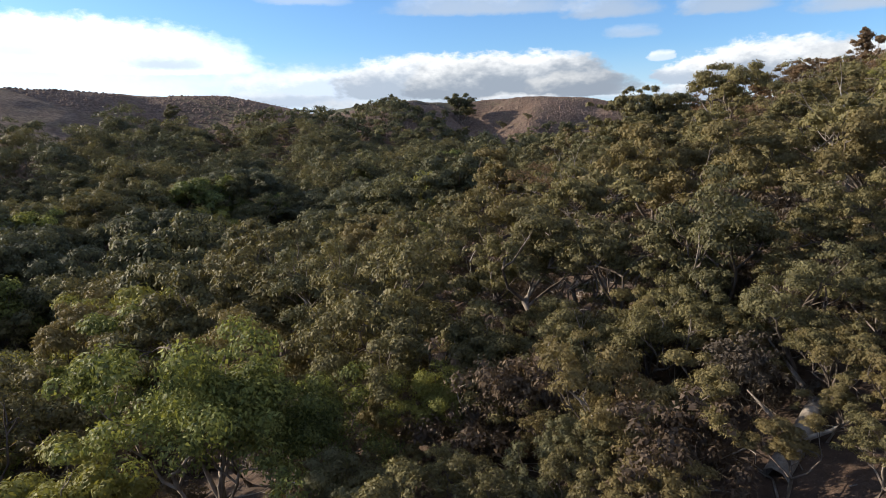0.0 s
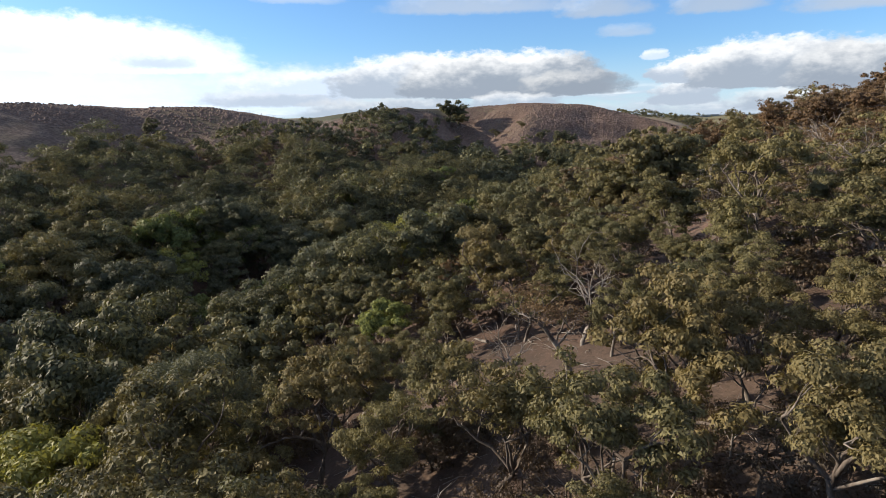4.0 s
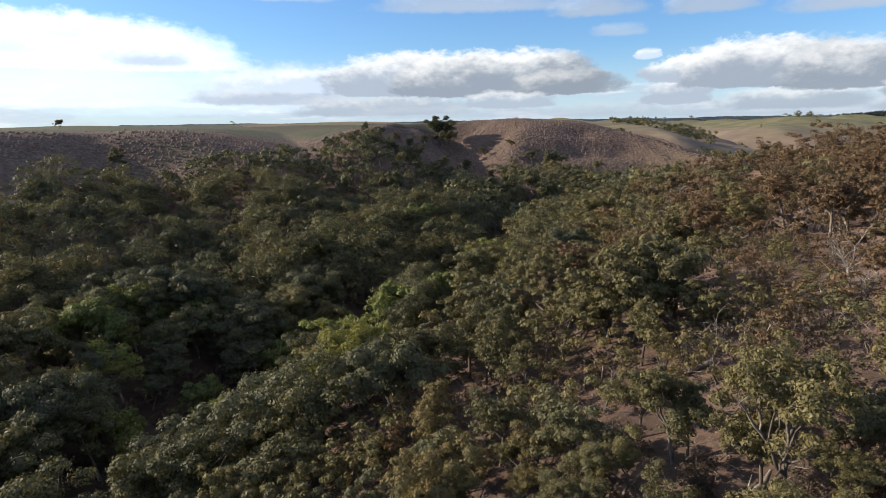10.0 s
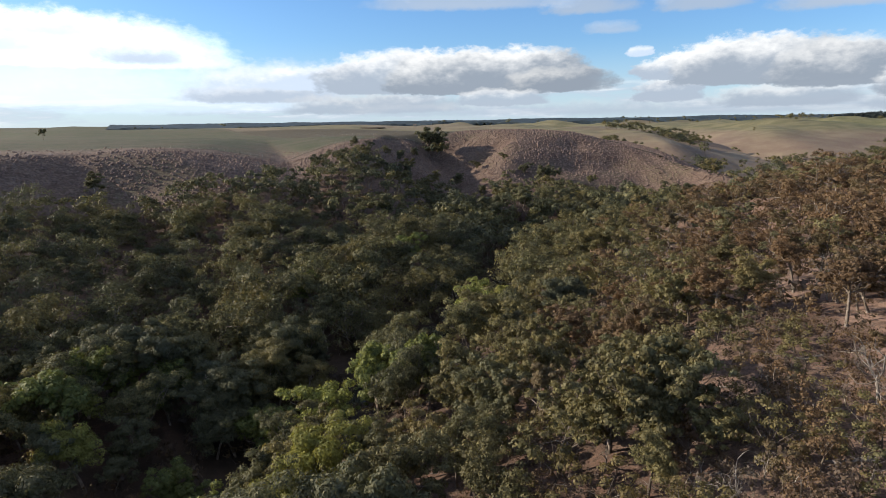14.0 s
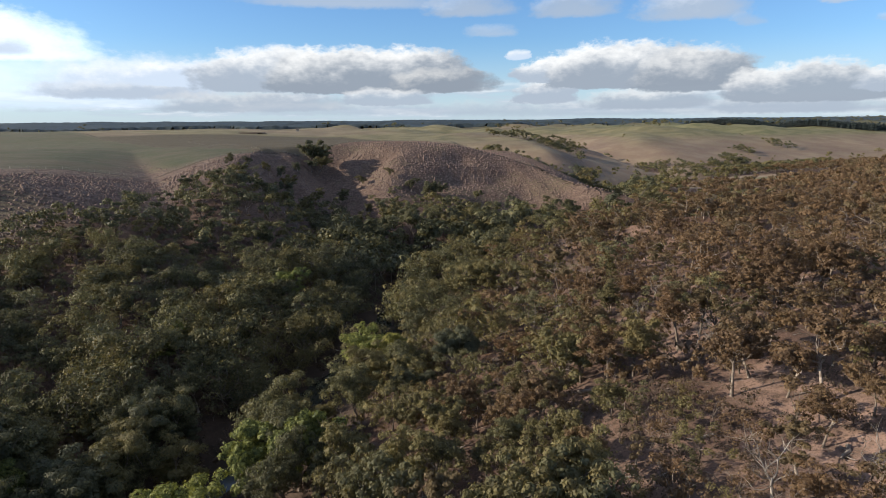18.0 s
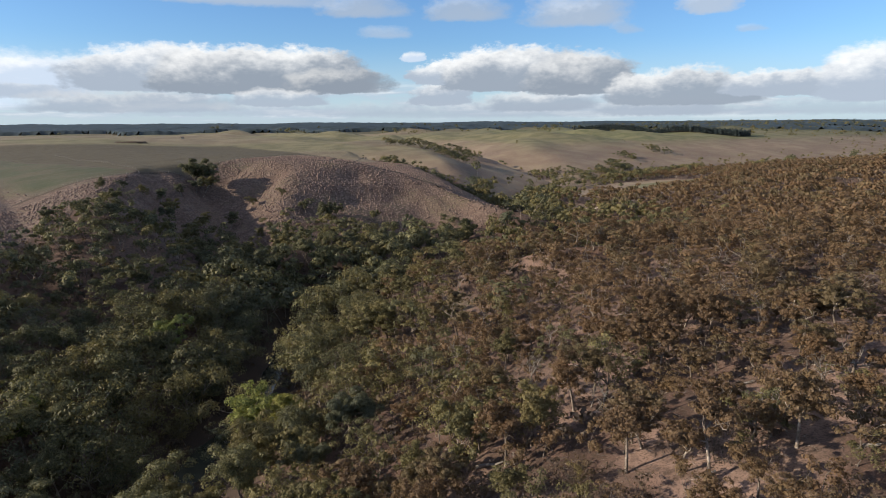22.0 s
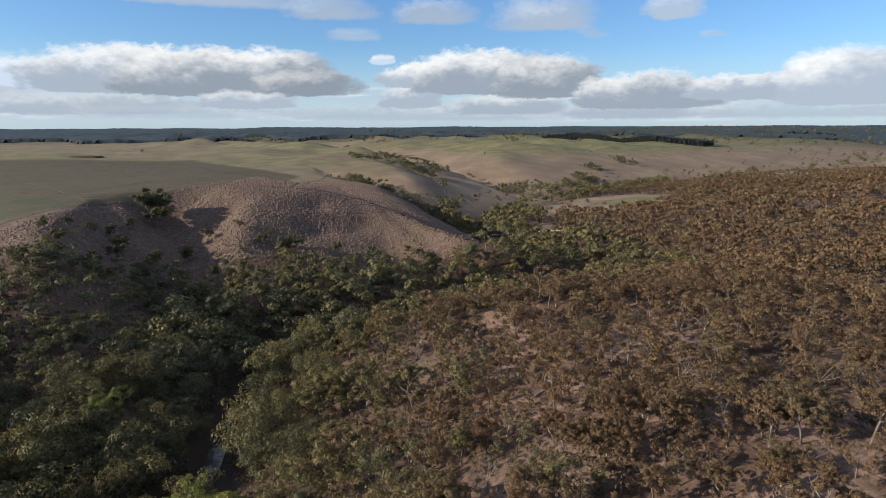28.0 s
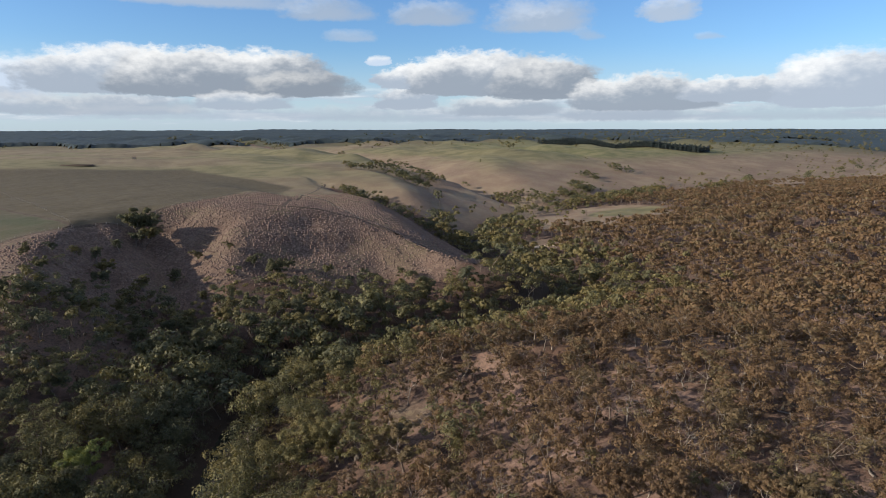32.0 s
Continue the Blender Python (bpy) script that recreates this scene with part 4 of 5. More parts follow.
    for kind, px, py, h, named in spots:
        d = nearness(px, py)
        if (py < -8 or px < -34 - 0.9 * py or px > 36 + py) and not named:
            d = max(d, 200)
        lod = 0 if d < 38 else 1 if d < 140 or named else 2 if d < 235 else 3 if d < 420 else 4
        if kind == "bush":
            lod = 0 if d < 28 else 1 if d < 60 else 2 if d < 100 else 3 if d < 170 else 4
        turn = rng.rand() * 6.2832
        if h < 6.0 and d > 45 and kind != "bush":
            lod = max(lod, 2)
        if lod < 2 and not named and count[kind] >= (285, 200)[kind == "bush"]:
            lod = 2
        vs = KINDS[kind][lod]
        pick = rng.randint(len(vs))
        size = h / (TALL[kind] * (0.85 + 0.3 * pick / max(len(vs) - 1, 1)))
        if lod < 2:
            count[kind] += 1
            plant(*LABELS[kind], vs[pick][:2], px, py, turn, size)
        else:
            rest[kind].add((lod, pick), (px, py, turn, size))
    texts = {"gum": "dense green gum woodland along the creek", "fresh": "young green gum woodland beside the creek", "olive": "olive eucalypt woodland on the valley side", "brown": "dry brownish eucalypt woodland on the ridge", "bush": "low dry scrub under the trees"}
    for kind, j in rest.items():
        if not j.rows:
            continue
        src = KINDS[kind]
        mats = [src[2][0][0].materials[0], src[2][0][1].materials[0]]
        ob = j.build("scrub" if kind == "bush" else "woodland", texts[kind], "scrub" if kind == "bush" else "woodland", mats, lambda key: [(*src[key[0]][key[1]][3], 1), (*src[key[0]][key[1]][2], 0)])
        print(kind, count[kind], len(ob.data.polygons))


plant_woods()


# ---------------------------------------------------------------- water, dead wood, stones
def build_water():
    a = CREEK[0][:10, :3]
    t = np.linspace(0, len(a) - 1, 160)
    i = np.minimum(t.astype(int), len(a) - 2)
    f = (t - i)[:, None]
    p = a[i] * (1 - f) + a[i + 1] * f
    d = np.gradient(p[:, :2], axis=0)
    d /= np.linalg.norm(d, axis=1)[:, None]
    n = np.stack([d[:, 1], -d[:, 0]], 1)
    half = 2.9 + 0.9 * np.sin(t * 5.1) + 0.5 * np.sin(t * 13.0)
    rows = []
    for k in (-1, -0.5, 0, 0.5, 1):
        rows.append(np.concatenate([p[:, :2] + n * (half * k)[:, None], p[:, 2:3] + 0.32], 1))
    v = np.stack(rows, 1)
    idx = np.arange(v.shape[0] * 5).reshape(-1, 5)
    q = np.stack([idx[:-1, :-1], idx[:-1, 1:], idx[1:, 1:], idx[1:, :-1]], -1).reshape(-1, 4)
    tagged(new("water", mesh_from("water", v.reshape(-1, 3), [q], [WATER], smooth=True)), "still dark creek water between the gums", "water", kind="structure")


def water_material():
    mat, k, b = material("water", 0.06)
    p = k.pos.outputs["Position"]
    k.put(b.inputs["Base Color"], k.mix(k.noise(p, 0.3, 3), (0.030, 0.034, 0.026), (0.060, 0.060, 0.046)))
    b.inputs["Specular IOR Level"].default_value = 0.5
    bump(k, b, k.noise(p, 3.0, 3), 0.06, 0.05)
    return mat


WATER = water_material()
build_water()


# ---------------------------------------------------------------- the open hill: tussocks, fences, far trees
def fixed(xs, ys):
    return np.asarray(height(np.asarray(xs, float), np.asarray(ys, float)))


def tussock(rng):
    """A tuft of dry grass: a shaggy low mound with a ragged top."""
    n = 5
    th = np.arange(n) * 6.2832 / n + rng.rand()
    r0, r1 = rng.uniform(0.6, 0.95, n), rng.uniform(0.35, 0.65, n)
    low = np.stack([np.cos(th) * r0, np.sin(th) * r0, np.full(n, -0.15)], 1)
    mid = np.stack([np.cos(th + 0.4) * r1, np.sin(th + 0.4) * r1, rng.uniform(0.28, 0.5, n)], 1)
    v = np.concatenate([low, mid, [[rng.normal(0, 0.12), rng.normal(0, 0.12), rng.uniform(0.48, 0.68)]]])
    f = [(i, (i + 1) % n, n + i) for i in range(n)] + [((i + 1) % n, n + (i + 1) % n, n + i) for i in range(n)] + [(n + i, n + (i + 1) % n, 2 * n) for i in range(n)]
    return v, np.array(f)


def grass_material():
    mat, k, b = material("dry_grass", 0.9)
    p = k.pos.outputs["Position"]
    col = k.mix(k.ramp(k.noise(p, 0.08, 3), 0.3, 0.7), (0.150, 0.104, 0.086), (0.206, 0.150, 0.121))
    col = k.mix(k.m("MULTIPLY", k.pos.outputs["Random Per Island"], 0.5), col, (0.118, 0.076, 0.062))
    k.put(b.inputs["Base Color"], col)
    return mat


DRY_GRASS = grass_material()


TRACKS = [([(-112, 330), (-60, 385), (-17, 426), (30, 474), (65, 500)], 2.2), ([(138, 598), (118, 520), (93, 441)], 2.0), ([(52, 478), (93, 441), (120, 436), (138, 424), (152, 404), (168, 386), (180, 348)], 2.0),
          ([(138, 598), (146, 540), (142, 480), (140, 430)], 2.0), ([(138, 598), (165, 650), (190, 720)], 2.2), ([(-17, 424), (-110, 612), (-300, 1000)], 2.2)]


def build_tussocks():
    rng = np.random.RandomState(9)
    shapes = [tussock(rng) for _ in range(6)]
    j = Joined()
    x, y = scatter(rng, -200, 225, 230, 610, 1.6, 1.1)
    sd, _, _ = along(CREEK, x, y)
    w = (1 - woods(x, y)) * (sd < -12) * np.clip(0.95 + 0.3 * waves(x, y, 22, 51), 0.5, 1)
    z = height(x, y)
    w = w * np.where((y > 505 + 1.17 * (x - 58)) | (y > 602), 0.06, 1.0)
    _, plough, rough = fields(x, y, z)
    w = w * (1 - sstep(rough + plough, 0.2, 0.6))
    for line, wide in TRACKS:
        st, _, _ = along(channel([(*p, 0, 0, 0) for p in line]), x, y)
        w = w * sstep(np.abs(st), wide * 0.5, wide * 0.8)
    keep = rng.rand(len(x)) < w
    for a, b in zip(x[keep], y[keep]):
        j.add(rng.randint(6), (a, b, rng.rand() * 6.28, rng.uniform(0.5, 1.05)))
    j.build("dry_grass", "pale pinkish dry grass tussocks on the open hill", "grass", [DRY_GRASS], lambda k: [(*shapes[k], 0)])


build_tussocks()


def box(bm, sx, sy, sz, at=(0, 0, 0)):
    r = bmesh.ops.create_cube(bm, size=1.0)
    bmesh.ops.scale(bm, vec=(sx, sy, sz), verts=r["verts"])
    bmesh.ops.translate(bm, vec=at, verts=r["verts"])


def part(name, bm, mat, parent, label=""):
    me = bpy.data.meshes.new(name)
    bm.to_mesh(me)
    bm.free()
    me.materials.append(mat)
    o = new(name, me)
    o.parent = parent
    return tagged(o, label)


POST_MESH = None


def fence(points, gap=7.0):
    """Weathered posts along a line, with two wires."""
    global POST_MESH
    pts = np.array(points, float)
    seg = np.diff(pts, axis=0)
    run = np.concatenate([[0], np.cumsum(np.hypot(seg[:, 0], seg[:, 1]))])
    at = np.arange(0, run[-1], gap)
    x, y = np.interp(at, run, pts[:, 0]), np.interp(at, run, pts[:, 1])
    z = fixed(x, y)
    e = tagged(new("fence"), "weathered timber post and wire fence along the hill crest", "fence", "paddock fences")
    e.location = (x[0], y[0], z[0])
    if POST_MESH is None:
        v, f = tube([(0, 0, -0.4), (0, 0, 0.6), (0.02, 0, 1.25)], [0.11, 0.1, 0.085], 6)
        POST_MESH = mesh_from("post", v, [f], [DEAD_WOOD])
    for a, b, c in zip(x, y, z):
        o = new("post", POST_MESH)
        o.parent, o.location = e, (a - x[0], b - y[0], c - z[0])
    for h in (0.55, 1.1):
        v, f = tube(np.stack([x - x[0], y - y[0], z - z[0] + h], 1), np.full(len(x), 0.012), 3)
        o = new("wire", mesh_from("wire", v, [f], [DEAD_WOOD]))
        o.parent = e


fence([(-112, 330), (-60, 385), (-17, 424), (30, 472), (65, 498), (100, 545), (138, 596)])
fence([(-17, 424), (-40, 500), (-70, 600), (-110, 720)])
fence([(138, 596), (144, 540), (141, 480), (139, 428), (152, 404), (168, 386), (180, 346)])
fence([(138, 596), (165, 648), (190, 718)])


def pine_shape(seed):
    """A plantation pine."""
    rng = np.random.RandomState(seed)
    trunk = tube([(0, 0, -0.5), (0, 0, 14)], [0.3, 0.05], 3)
    parts = [leaves(rng, [(rng.normal(0, 0.4), rng.normal(0, 0.4), 2.0 + 12.0 * i / 8)], 3.4 * (1 - 0.75 * i / 8) + 0.4, 22, 1.5, 0.5, 0.2, 0.3, 2.2) for i in range(8)]
    return trunk, join(parts)


def build_pines():
    """Plantations: a shelter row at the edge of the far paddock, and a dark belt across the plain."""
    rng = np.random.RandomState(12)
    near = [pine_shape(700 + i) for i in range(4)]
    j = Joined()
    for i in range(9):
        for t in np.arange(0, 1, 0.013):
            a = np.array([1100, 1045]) * (1 - t) + np.array([985, 1500]) * t + np.array([0.98, 0.18]) * (i * 6.0)
            a = a + rng.normal(0, 1.3, 2)
            j.add((0, rng.randint(4)), (*a, rng.rand() * 6.28, rng.uniform(0.75, 1.15)))
    pool = (near,)
    j.build("pine_plantation", "tall dark pine shelter row at the edge of the green paddock", "plantation", [BARK_BOX, LEAF_PINE], lambda k: [(*pool[k[0]][k[1]][0], 0), (*pool[k[0]][k[1]][1], 1)])
    # the belt beyond: a closed canopy, ragged on top, falling to the ground at its edges
    way, out = np.meshgrid(np.radians(np.arange(-26, 74, 0.22)), 1560 * np.exp(np.arange(0, 1.1, 0.011)))
    way, out = way + rng.uniform(-0.0012, 0.0012, way.shape), out * (1 + rng.uniform(-0.003, 0.003, way.shape))
    gx, gy = out * np.sin(way), out * np.cos(way)
    sb, _, _ = along(BRANCH, gx, gy)
    deg = np.degrees(way)
    edge = np.interp(deg, [-26, -10, 2, 8, 14, 24, 32, 40, 74], [2050, 1980, 1800, 1900, 2050, 2150, 2250, 2150, 2000]) + 90 * waves(gx, gy, 420, 62)
    open_land = waves(gx, gy, 520, 61) - 0.35 + sstep(out, 2200, 3300) * -0.9 > np.interp(deg, [-26, 14, 30], [9, 9, 0.0])
    belt = (out > edge) & ~open_land & (np.abs(sb) > 60)
    inner = belt.copy()
    inner[1:-1, 1:-1] = belt[1:-1, 1:-1] & belt[:-2, 1:-1] & belt[2:, 1:-1] & belt[1:-1, :-2] & belt[1:-1, 2:]
    gz = height(gx, gy) + np.where(inner, np.interp(deg, [14, 34], [9.0, 6.5]) + rng.uniform(-1.6, 1.6, gx.shape), -0.5)
    i = np.arange(gx.size).reshape(gx.shape)
    q = np.stack([i[:-1, :-1], i[1:, :-1], i[1:, 1:], i[:-1, 1:]], -1)[belt[:-1, :-1] & belt[:-1, 1:] & belt[1:, 1:] & belt[1:, :-1]]
    used, back = np.unique(q, return_inverse=True)
    v = np.stack([gx, gy, gz], -1).reshape(-1, 3)[used]
    tagged(new("pine_forest", mesh_from("pine_forest", v, [back.reshape(-1, 4)], [LEAF_PINE])), "dark pine plantation in blocks across the distant plain", "plantation", kind="stuff")


build_pines()


def build_far_trees():
    """Scattered trees and wooded gullies of the far country."""
    rng = np.random.RandomState(14)
    j = Joined()
    x, y = scatter(rng, -900, 3200, 560, 2800, 22)
    sd, _, arc = along(CREEK, x, y)
    sb, _, _ = along(BRANCH, x, y)
    sr, _, _ = along(RIGHT, x, y)
    r = np.hypot(x, y)
    w = 0.004 + 0.4 * sstep(38 - np.abs(sb), -12, 12) * sstep(waves(x, y, 120, 71), -0.4, 0.3) + 0.5 * sstep(50 - np.abs(sr), -15, 15) * sstep(waves(x, y, 110, 73), -0.5, 0.3) + 0.4 * sstep(60 - np.abs(sd), -20, 20)
    w = w + 0.26 * sstep(r, 1300, 1700) * sstep(waves(x, y, 380, 72) + 0.0009 * (x - 900), 0.1, 0.5)
    w = np.where((x < 140) & (y < 1750), 0.002 * (y > 760), w) * np.where((r < 840) & (woods(x, y) > 0.3), 0, 1)
    keep = rng.rand(len(x)) < w
    for a, b in zip(x[keep], y[keep]):
        kind = "olive" if rng.rand() < 0.7 else "gum"
        j.add((kind, rng.randint(4)), (a, b, rng.rand() * 6.28, rng.uniform(0.6, 1.15)))
    mats = [BARK_BOX, LEAF_OLIVE, LEAF_GREEN]
    j.build("far_trees", "scattered trees and wooded gullies in the far paddocks", "trees", mats, lambda k: [(*KINDS[k[0]][4][k[1]][2], 0), (*KINDS[k[0]][4][k[1]][3], 1 if k[0] == "olive" else 2)])


build_far_trees()


# ---------------------------------------------------------------- dead trees, logs, stones, sticks
DEAD = [tree_meshes("dead", 600 + i, 8.0, 3.6, 1, "dead", LEAF_DRY, DEAD_WOOD, 0, 0.1) for i in range(5)]


def build_dead_trees():
    rng = np.random.RandomState(21)
    fixed_ones = [(-48, 124, 5.0), (88, 100, 8.0), (76, 97, 8.0), (64, 114, 7.0), (136, 121, 9.0), (73, 104, 7.5), (30, 73, 6.0), (5.2, 44, 6.0), (57, 82, 7.0), (49, 84, 8.0), (20, 30, 7.5), (1.5, 27, 5.0), (100, 120, 8.0), (112, 140, 8.5), (120, 104, 8.0)]
    x, y = scatter(rng, 20, 260, 40, 260, 21)
    sd, _, _ = along(CREEK, x, y)
    more = [(a, b, rng.uniform(5, 9)) for a, b, c in zip(x, y, sd) if c > 45 and rng.rand() < 0.75]
    x, y = scatter(rng, -6, 60, 14, 95, 6.5, 0.9)
    sd, _, _ = along(CREEK, x, y)
    more += [(a, b, rng.uniform(2.2, 4.8)) for a, b, c in zip(x, y, sd) if c > 38 and rng.rand() < 0.55]
    for a, b, h in fixed_ones + more:
        plant("dead_tree", "dead tree with bare bleached limbs and no leaves", "dead tree", "dead trees", (DEAD[rng.randint(5)][0], None), a, b, rng.rand() * 6.28, h / 8.0, rng.normal(0, 0.06))


build_dead_trees()


def leaning_tree(x, y):
    """A dark crooked trunk that leans over the clearing, with a thin twiggy top."""
    rng = np.random.RandomState(31)
    stem = [np.array(p) for p in ((0, 0, -0.4), (-0.05, 0, 0.4), (-0.35, 0.1, 1.5), (-0.95, 0.15, 2.7), (-1.7, 0.1, 3.9))]
    tubes, tips = [tube(stem, [0.26, 0.20, 0.17, 0.15, 0.10], 8)], []
    for way in ((-1.6, 0.6, 1.6), (-0.6, -0.9, 1.9), (0.5, 0.7, 1.7), (-1.9, -0.3, 0.7), (0.9, -0.4, 1.2)):
        grow(rng, stem[-1] if way[0] < 0 else stem[-2], np.array(way), 1.3, 0.075, 2, (4, 5, 6), tubes, tips, 0.5, 4)
    wood, crown = join(tubes), leaves(rng, np.array(tips), 0.5, 2600, 0.15, 0.74, 0.55, 0.5, 1.15, 0.5)
    pair = mesh_from("leaning_trunk", wood[0], [wood[1]], [BARK_BOX], smooth=True), mesh_from("leaning_crown", crown[0], [crown[1]], [LEAF_BROWN])
    plant("leaning_tree", "dark leaning eucalypt with a sparse twiggy crown beside a clearing", "eucalypt", "", pair, x, y, 0.0, 1.0)


leaning_tree(8.9, 41.6)


def log_mesh(seed):
    """A fallen trunk with a broken end and two stubs."""
    rng = np.random.RandomState(seed)
    L = 3.2
    path = [(-L / 2, 0, 0.14), (-L / 6, rng.normal(0, 0.15), 0.18), (L / 5, rng.normal(0, 0.2), 0.2), (L / 2, rng.normal(0, 0.3), 0.34)]
    parts = [tube(path, [0.24, 0.21, 0.17, 0.08], 7)]
    for i in range(3):
        o = np.array(path[1 + i % 2]) + rng.normal(0, 0.1, 3) * [1, 1, 0]
        d = np.array([rng.uniform(0.2, 0.8), rng.choice([-1, 1]) * rng.uniform(0.4, 1.0), rng.uniform(0.1, 0.6)])
        parts.append(tube([o, o + d * 0.6, o + d * 1.3 + rng.normal(0, 0.15, 3)], [0.08, 0.05, 0.02], 4))
    v, f = join(parts)
    return mesh_from("log", v, [f], [DEAD_WOOD], smooth=True)


def build_logs():
    rng = np.random.RandomState(22)
    meshes = [log_mesh(i) for i in range(5)]
    spots = [(20.6, 46.9, 0.1), (5.0, 57.0, 2.0), (29.0, 47.5, 0.9)]
    x, y = scatter(rng, -20, 150, 12, 170, 15)
    sd, _, _ = along(CREEK, x, y)
    spots += [(a, b, rng.rand() * 6.28) for a, b, c in zip(x, y, sd) if c > 30 and rng.rand() < 0.8]
    for a, b, t in spots:
        o = new("fallen_log", meshes[rng.randint(5)])
        dx, dy = math.cos(t), math.sin(t)
        slope = (zh(a + dx, b + dy) - zh(a - dx, b - dy)) / 2
        s = rng.uniform(0.6, 1.3)
        o.matrix_world = Matrix.LocRotScale((a, b, zh(a, b) - 0.02), Euler((0, -math.atan(slope), t)), (s, s, s))
        tagged(o, "grey weathered fallen log lying on the leaf litter", "log", "fallen logs")


build_logs()


def stone_shape(seed):
    rng = np.random.RandomState(seed)
    v = np.array([(1, 0, 0), (0, 1, 0), (-1, 0, 0), (0, -1, 0), (0, 0, 0.7), (0.1, 0, -0.4)], float)
    v = v * rng.uniform(0.6, 1.2, v.shape) * [1, 0.8, 0.7]
    return v, np.array([(0, 1, 4), (1, 2, 4), (2, 3, 4), (3, 0, 4), (1, 0, 5), (2, 1, 5), (3, 2, 5), (0, 3, 5)])


def stone_material():
    mat, k, b = material("stone", 0.9)
    one = k.pos.outputs["Random Per Island"]
    col = k.mix(one, (0.150, 0.105, 0.085), (0.360, 0.300, 0.250))
    k.put(b.inputs["Base Color"], k.mix(k.noise(k.pos.outputs["Position"], 9.0, 4), col, (0.120, 0.090, 0.075)))
    return mat


STONE = stone_material()


def build_litter():
    rng = np.random.RandomState(23)
    stones = [stone_shape(i) for i in range(6)]
    sticks = []
    for i in range(6):
        n = rng.uniform(-0.25, 0.25, 4)
        v, f = tube([(-0.9, n[0], 0.03), (0, n[1], 0.10), (0.9, n[2], 0.06)], [0.035, 0.03, 0.012], 3)
        w, g = tube([(0, n[1], 0.1), (0.35, n[1] + 0.35, 0.22), (0.7, n[1] + 0.5, 0.18)], [0.022, 0.016, 0.006], 3)
        sticks.append(join([(v, f), (w, g)]))
    a, b = Joined(), Joined()
    x, y = scatter(rng, -40, 130, 6, 140, 1.25)
    sd, _, _ = along(CREEK, x, y)
    patch = waves(x, y, 14, 81)
    for i in range(len(x)):
        d = nearness(x[i], y[i])
        if sd[i] < 12 or rng.rand() > (1.0 if d < 55 else 0.45):
            continue
        if patch[i] + rng.normal(0, 0.5) > 0.35:
            a.add(rng.randint(6), (x[i], y[i], rng.rand() * 6.28, rng.uniform(0.06, 0.24)))
        else:
            b.add(rng.randint(6), (x[i], y[i], rng.rand() * 6.28, rng.uniform(0.4, 1.2)))
    a.build("stones", "scattered reddish-grey field stones on bare soil", "stones", [STONE], lambda k: [(*stones[k], 0)])
    b.build("fallen_sticks", "bleached fallen sticks and twigs on the leaf litter", "sticks", [DEAD_WOOD], lambda k: [(*sticks[k], 0)])


build_litter()


# ---------------------------------------------------------------- worn tracks along the fences, dam, hut
def track_material():
    mat, k, b = material("worn_track", 0.95)
    p = k.pos.outputs["Position"]
    k.put(b.inputs["Base Color"], k.mix(k.ramp(k.noise(p, 0.8, 4), 0.35, 0.65), (0.052, 0.039, 0.030), (0.095, 0.070, 0.052)))
    return mat


def sand_material():
    mat, k, b = material("dirt_road", 0.95)
    p = k.pos.outputs["Position"]
    k.put(b.inputs["Base Color"], k.mix(k.ramp(k.noise(p, 0.5, 4), 0.35, 0.65), (0.330, 0.270, 0.200), (0.460, 0.390, 0.300)))
    return mat


TRACK, SAND = track_material(), sand_material()


def ribbon(name, label, category, points, width, mat):
    """A strip laid over the ground along a line."""
    pts = np.array(points, float)
    seg = np.diff(pts, axis=0)
    run = np.concatenate([[0], np.cumsum(np.hypot(seg[:, 0], seg[:, 1]))])
    at = np.arange(0, run[-1], 1.6)
    p = np.stack([np.interp(at, run, pts[:, 0]), np.interp(at, run, pts[:, 1])], 1)
    p = p + np.stack([waves(p[:, 0], p[:, 1], 12, 91), waves(p[:, 0], p[:, 1], 12, 92)], 1) * 0.4
    d = np.gradient(p, axis=0)
    d /= np.linalg.norm(d, axis=1)[:, None]
    n = np.stack([d[:, 1], -d[:, 0]], 1)
    half = width / 2 * (1 + 0.3 * waves(p[:, 0], p[:, 1], 7, 93))
    rows = []
    for k in (-1, -0.33, 0.33, 1):
        q = p + n * (half * k)[:, None]
        rows.append(np.concatenate([q, (fixed(q[:, 0], q[:, 1]) + 0.12 - 0.10 * abs(k))[:, None]], 1))
    v = np.stack(rows, 1)
    i = np.arange(len(p) * 4).reshape(-1, 4)
    f = np.stack([i[:-1, :-1], i[:-1, 1:], i[1:, 1:], i[1:, :-1]], -1).reshape(-1, 4)
    return tagged(new(name, mesh_from(name, v.reshape(-1, 3), [f], [mat], smooth=True)), label, category, kind="structure")


for line, wide in TRACKS:
    ribbon("track", "worn dark track beside the crest fence", "track", line, wide, TRACK)
ribbon("road", "pale dirt road curving through the flat by the creek", "road", [(262, 486), (276, 477), (290, 462), (306, 452), (330, 452), (352, 462)], 5.0, SAND)


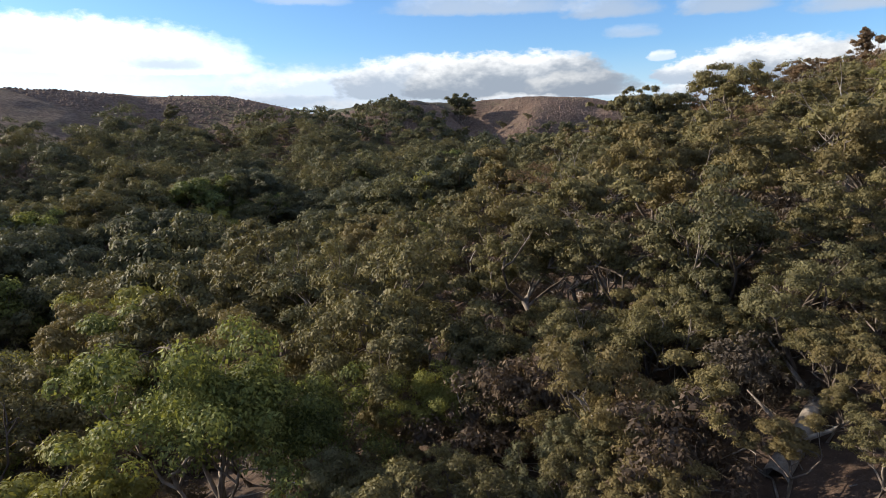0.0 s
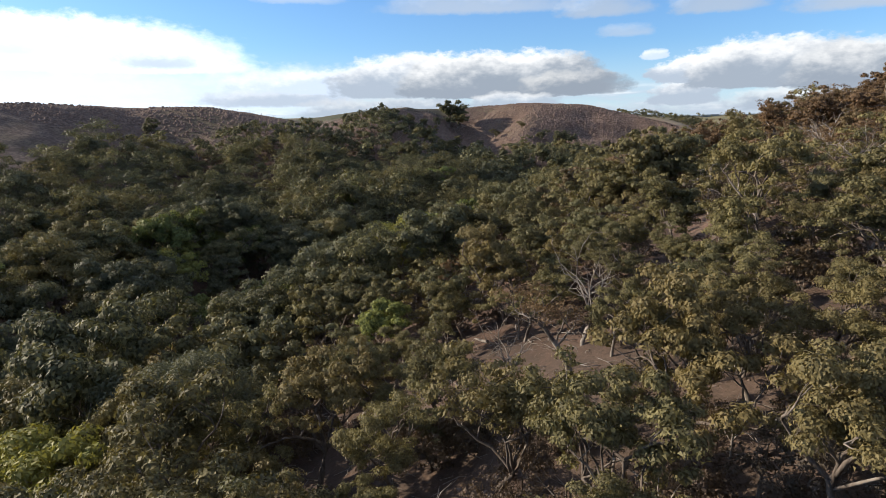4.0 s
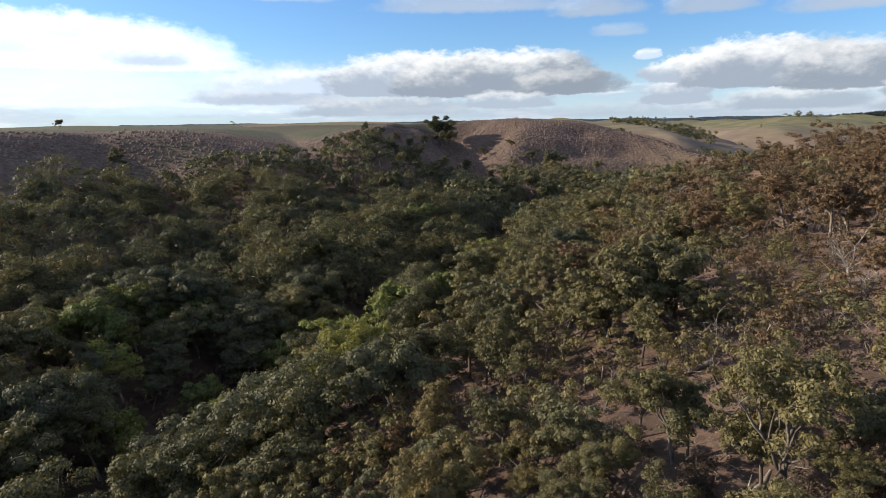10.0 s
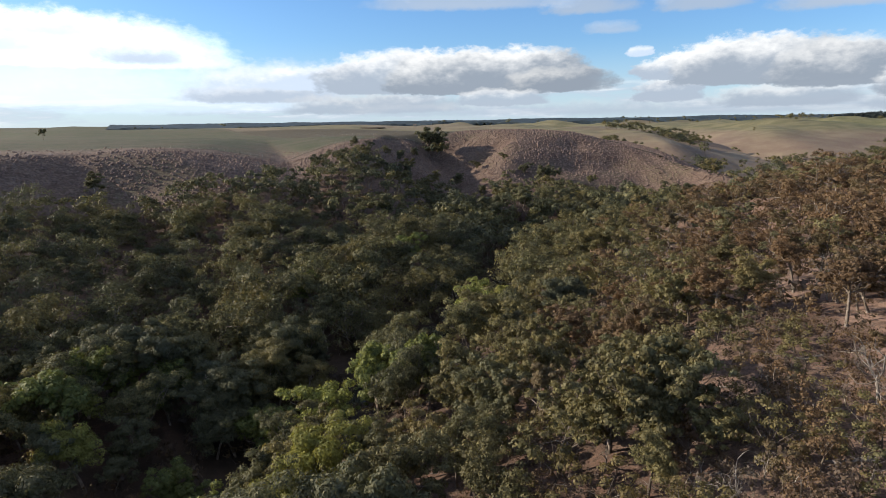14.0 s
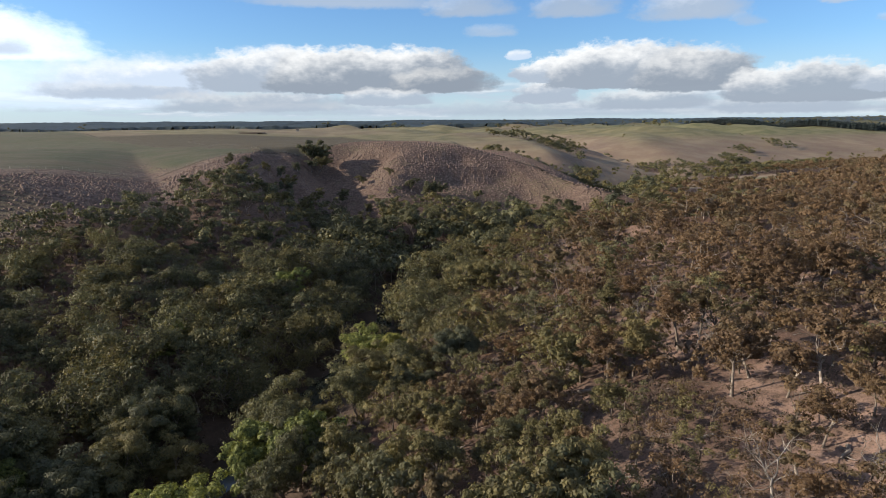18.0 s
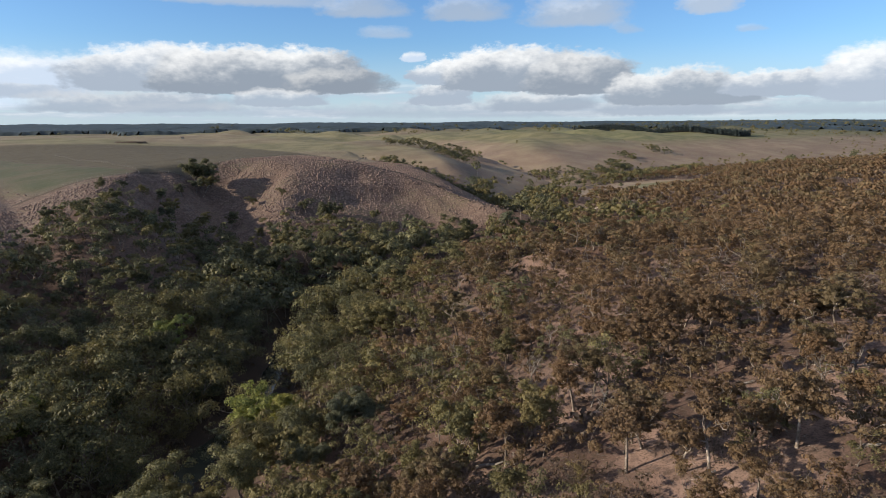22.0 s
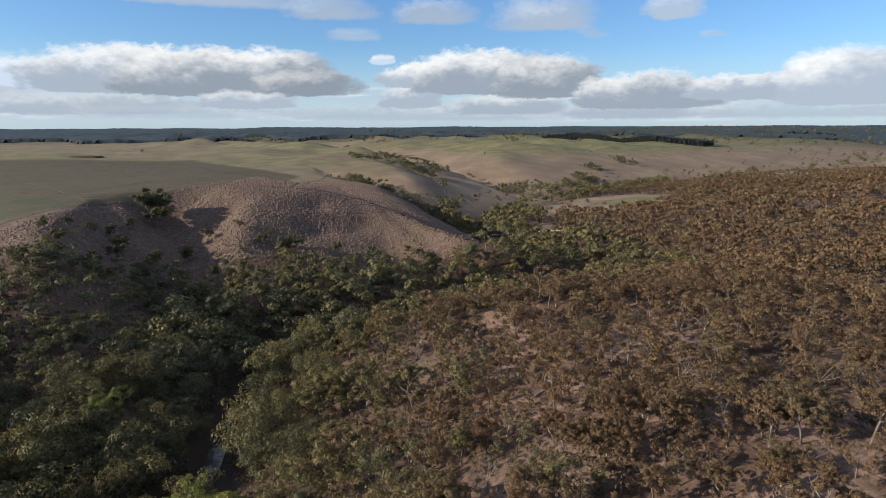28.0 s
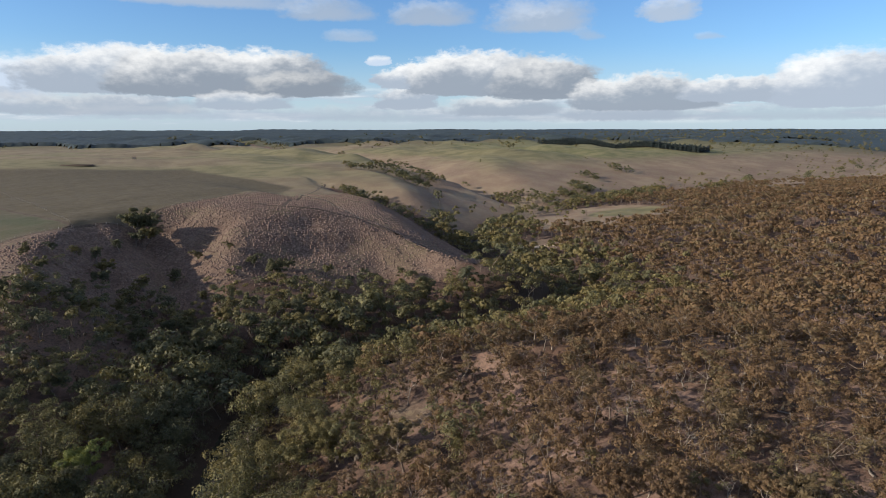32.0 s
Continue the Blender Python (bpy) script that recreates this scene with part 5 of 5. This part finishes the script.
def hut_on_the_plain(x, y):
    e = tagged(new("farm_hut"), "small pale metal farm hut standing in the paddock", "hut")
    e.location = (x, y, zh(x, y))
    bm = bmesh.new()
    box(bm, 5.0, 3.6, 2.6, (0, 0, 1.2))
    bmesh.ops.bevel(bm, geom=bm.edges[:], offset=0.05, segments=1, affect="EDGES")
    part("wall", bm, SAND, e)
    bm = bmesh.new()
    vs = [bm.verts.new(c) for c in ((-2.8, -2.1, 2.4), (2.8, -2.1, 2.4), (2.8, 2.1, 2.4), (-2.8, 2.1, 2.4), (-2.8, 0, 3.4), (2.8, 0, 3.4))]
    for f in ((0, 1, 5, 4), (2, 3, 4, 5), (0, 4, 3), (1, 2, 5), (3, 2, 1, 0)):
        bm.faces.new([vs[i] for i in f])
    part("roof", bm, STONE, e)


hut_on_the_plain(-4, 1068)


def dam_bank(x, y):
    """A low earth bank round a small farm dam."""
    th = np.linspace(0, 6.2832, 41)[:-1]
    prof = [(0.55, -0.3), (0.75, 1.1), (0.85, 1.6), (1.0, 0.0)]
    v = np.array([(math.cos(t) * 21 * r, math.sin(t) * 9 * r, z + 0.2 * math.sin(5 * t)) for r, z in prof for t in th])
    i = np.arange(160).reshape(4, 40)
    j = np.roll(i, -1, axis=1)
    f = np.stack([i[:-1], j[:-1], j[1:], i[1:]], -1).reshape(-1, 4)
    o = new("dam_bank", mesh_from("dam_bank", v, [f], [TRACK], smooth=True))
    o.location, o.rotation_euler = (x, y, zh(x, y) - 0.3), (0, 0, -0.15)
    tagged(o, "low bare earth bank of a farm dam", "dam")


dam_bank(-66, 956)


def gully_scrub(x, y, r, n, seed):
    rng = np.random.RandomState(seed)
    j = Joined()
    for _ in range(n):
        a, d = rng.rand() * 6.28, r * math.sqrt(rng.rand())
        j.add(rng.randint(4), (x + d * math.cos(a), y + d * math.sin(a) * 1.6, rng.rand() * 6.28, rng.uniform(0.4, 0.75)))
    j.build("gully_scrub", "dark scrub filling a gully on the far slope", "scrub", [BARK_BOX, LEAF_GREEN], lambda k: [(*KINDS["gum"][3][k][2], 0), (*KINDS["gum"][3][k][3], 1)])


gully_scrub(534, 738, 12, 50, 31)
gully_scrub(585, 782, 16, 60, 39)
gully_scrub(300, 738, 22, 44, 40)
gully_scrub(256, 812, 16, 20, 41)
gully_scrub(205, 632, 20, 40, 42)
gully_scrub(470, 728, 26, 40, 43)
gully_scrub(388, 868, 22, 40, 32)
gully_scrub(340, 800, 20, 26, 33)
gully_scrub(300, 830, 24, 30, 34)
gully_scrub(400, 985, 20, 24, 35)
gully_scrub(655, 850, 14, 22, 36)
gully_scrub(760, 905, 18, 24, 37)
gully_scrub(455, 1190, 22, 20, 38)
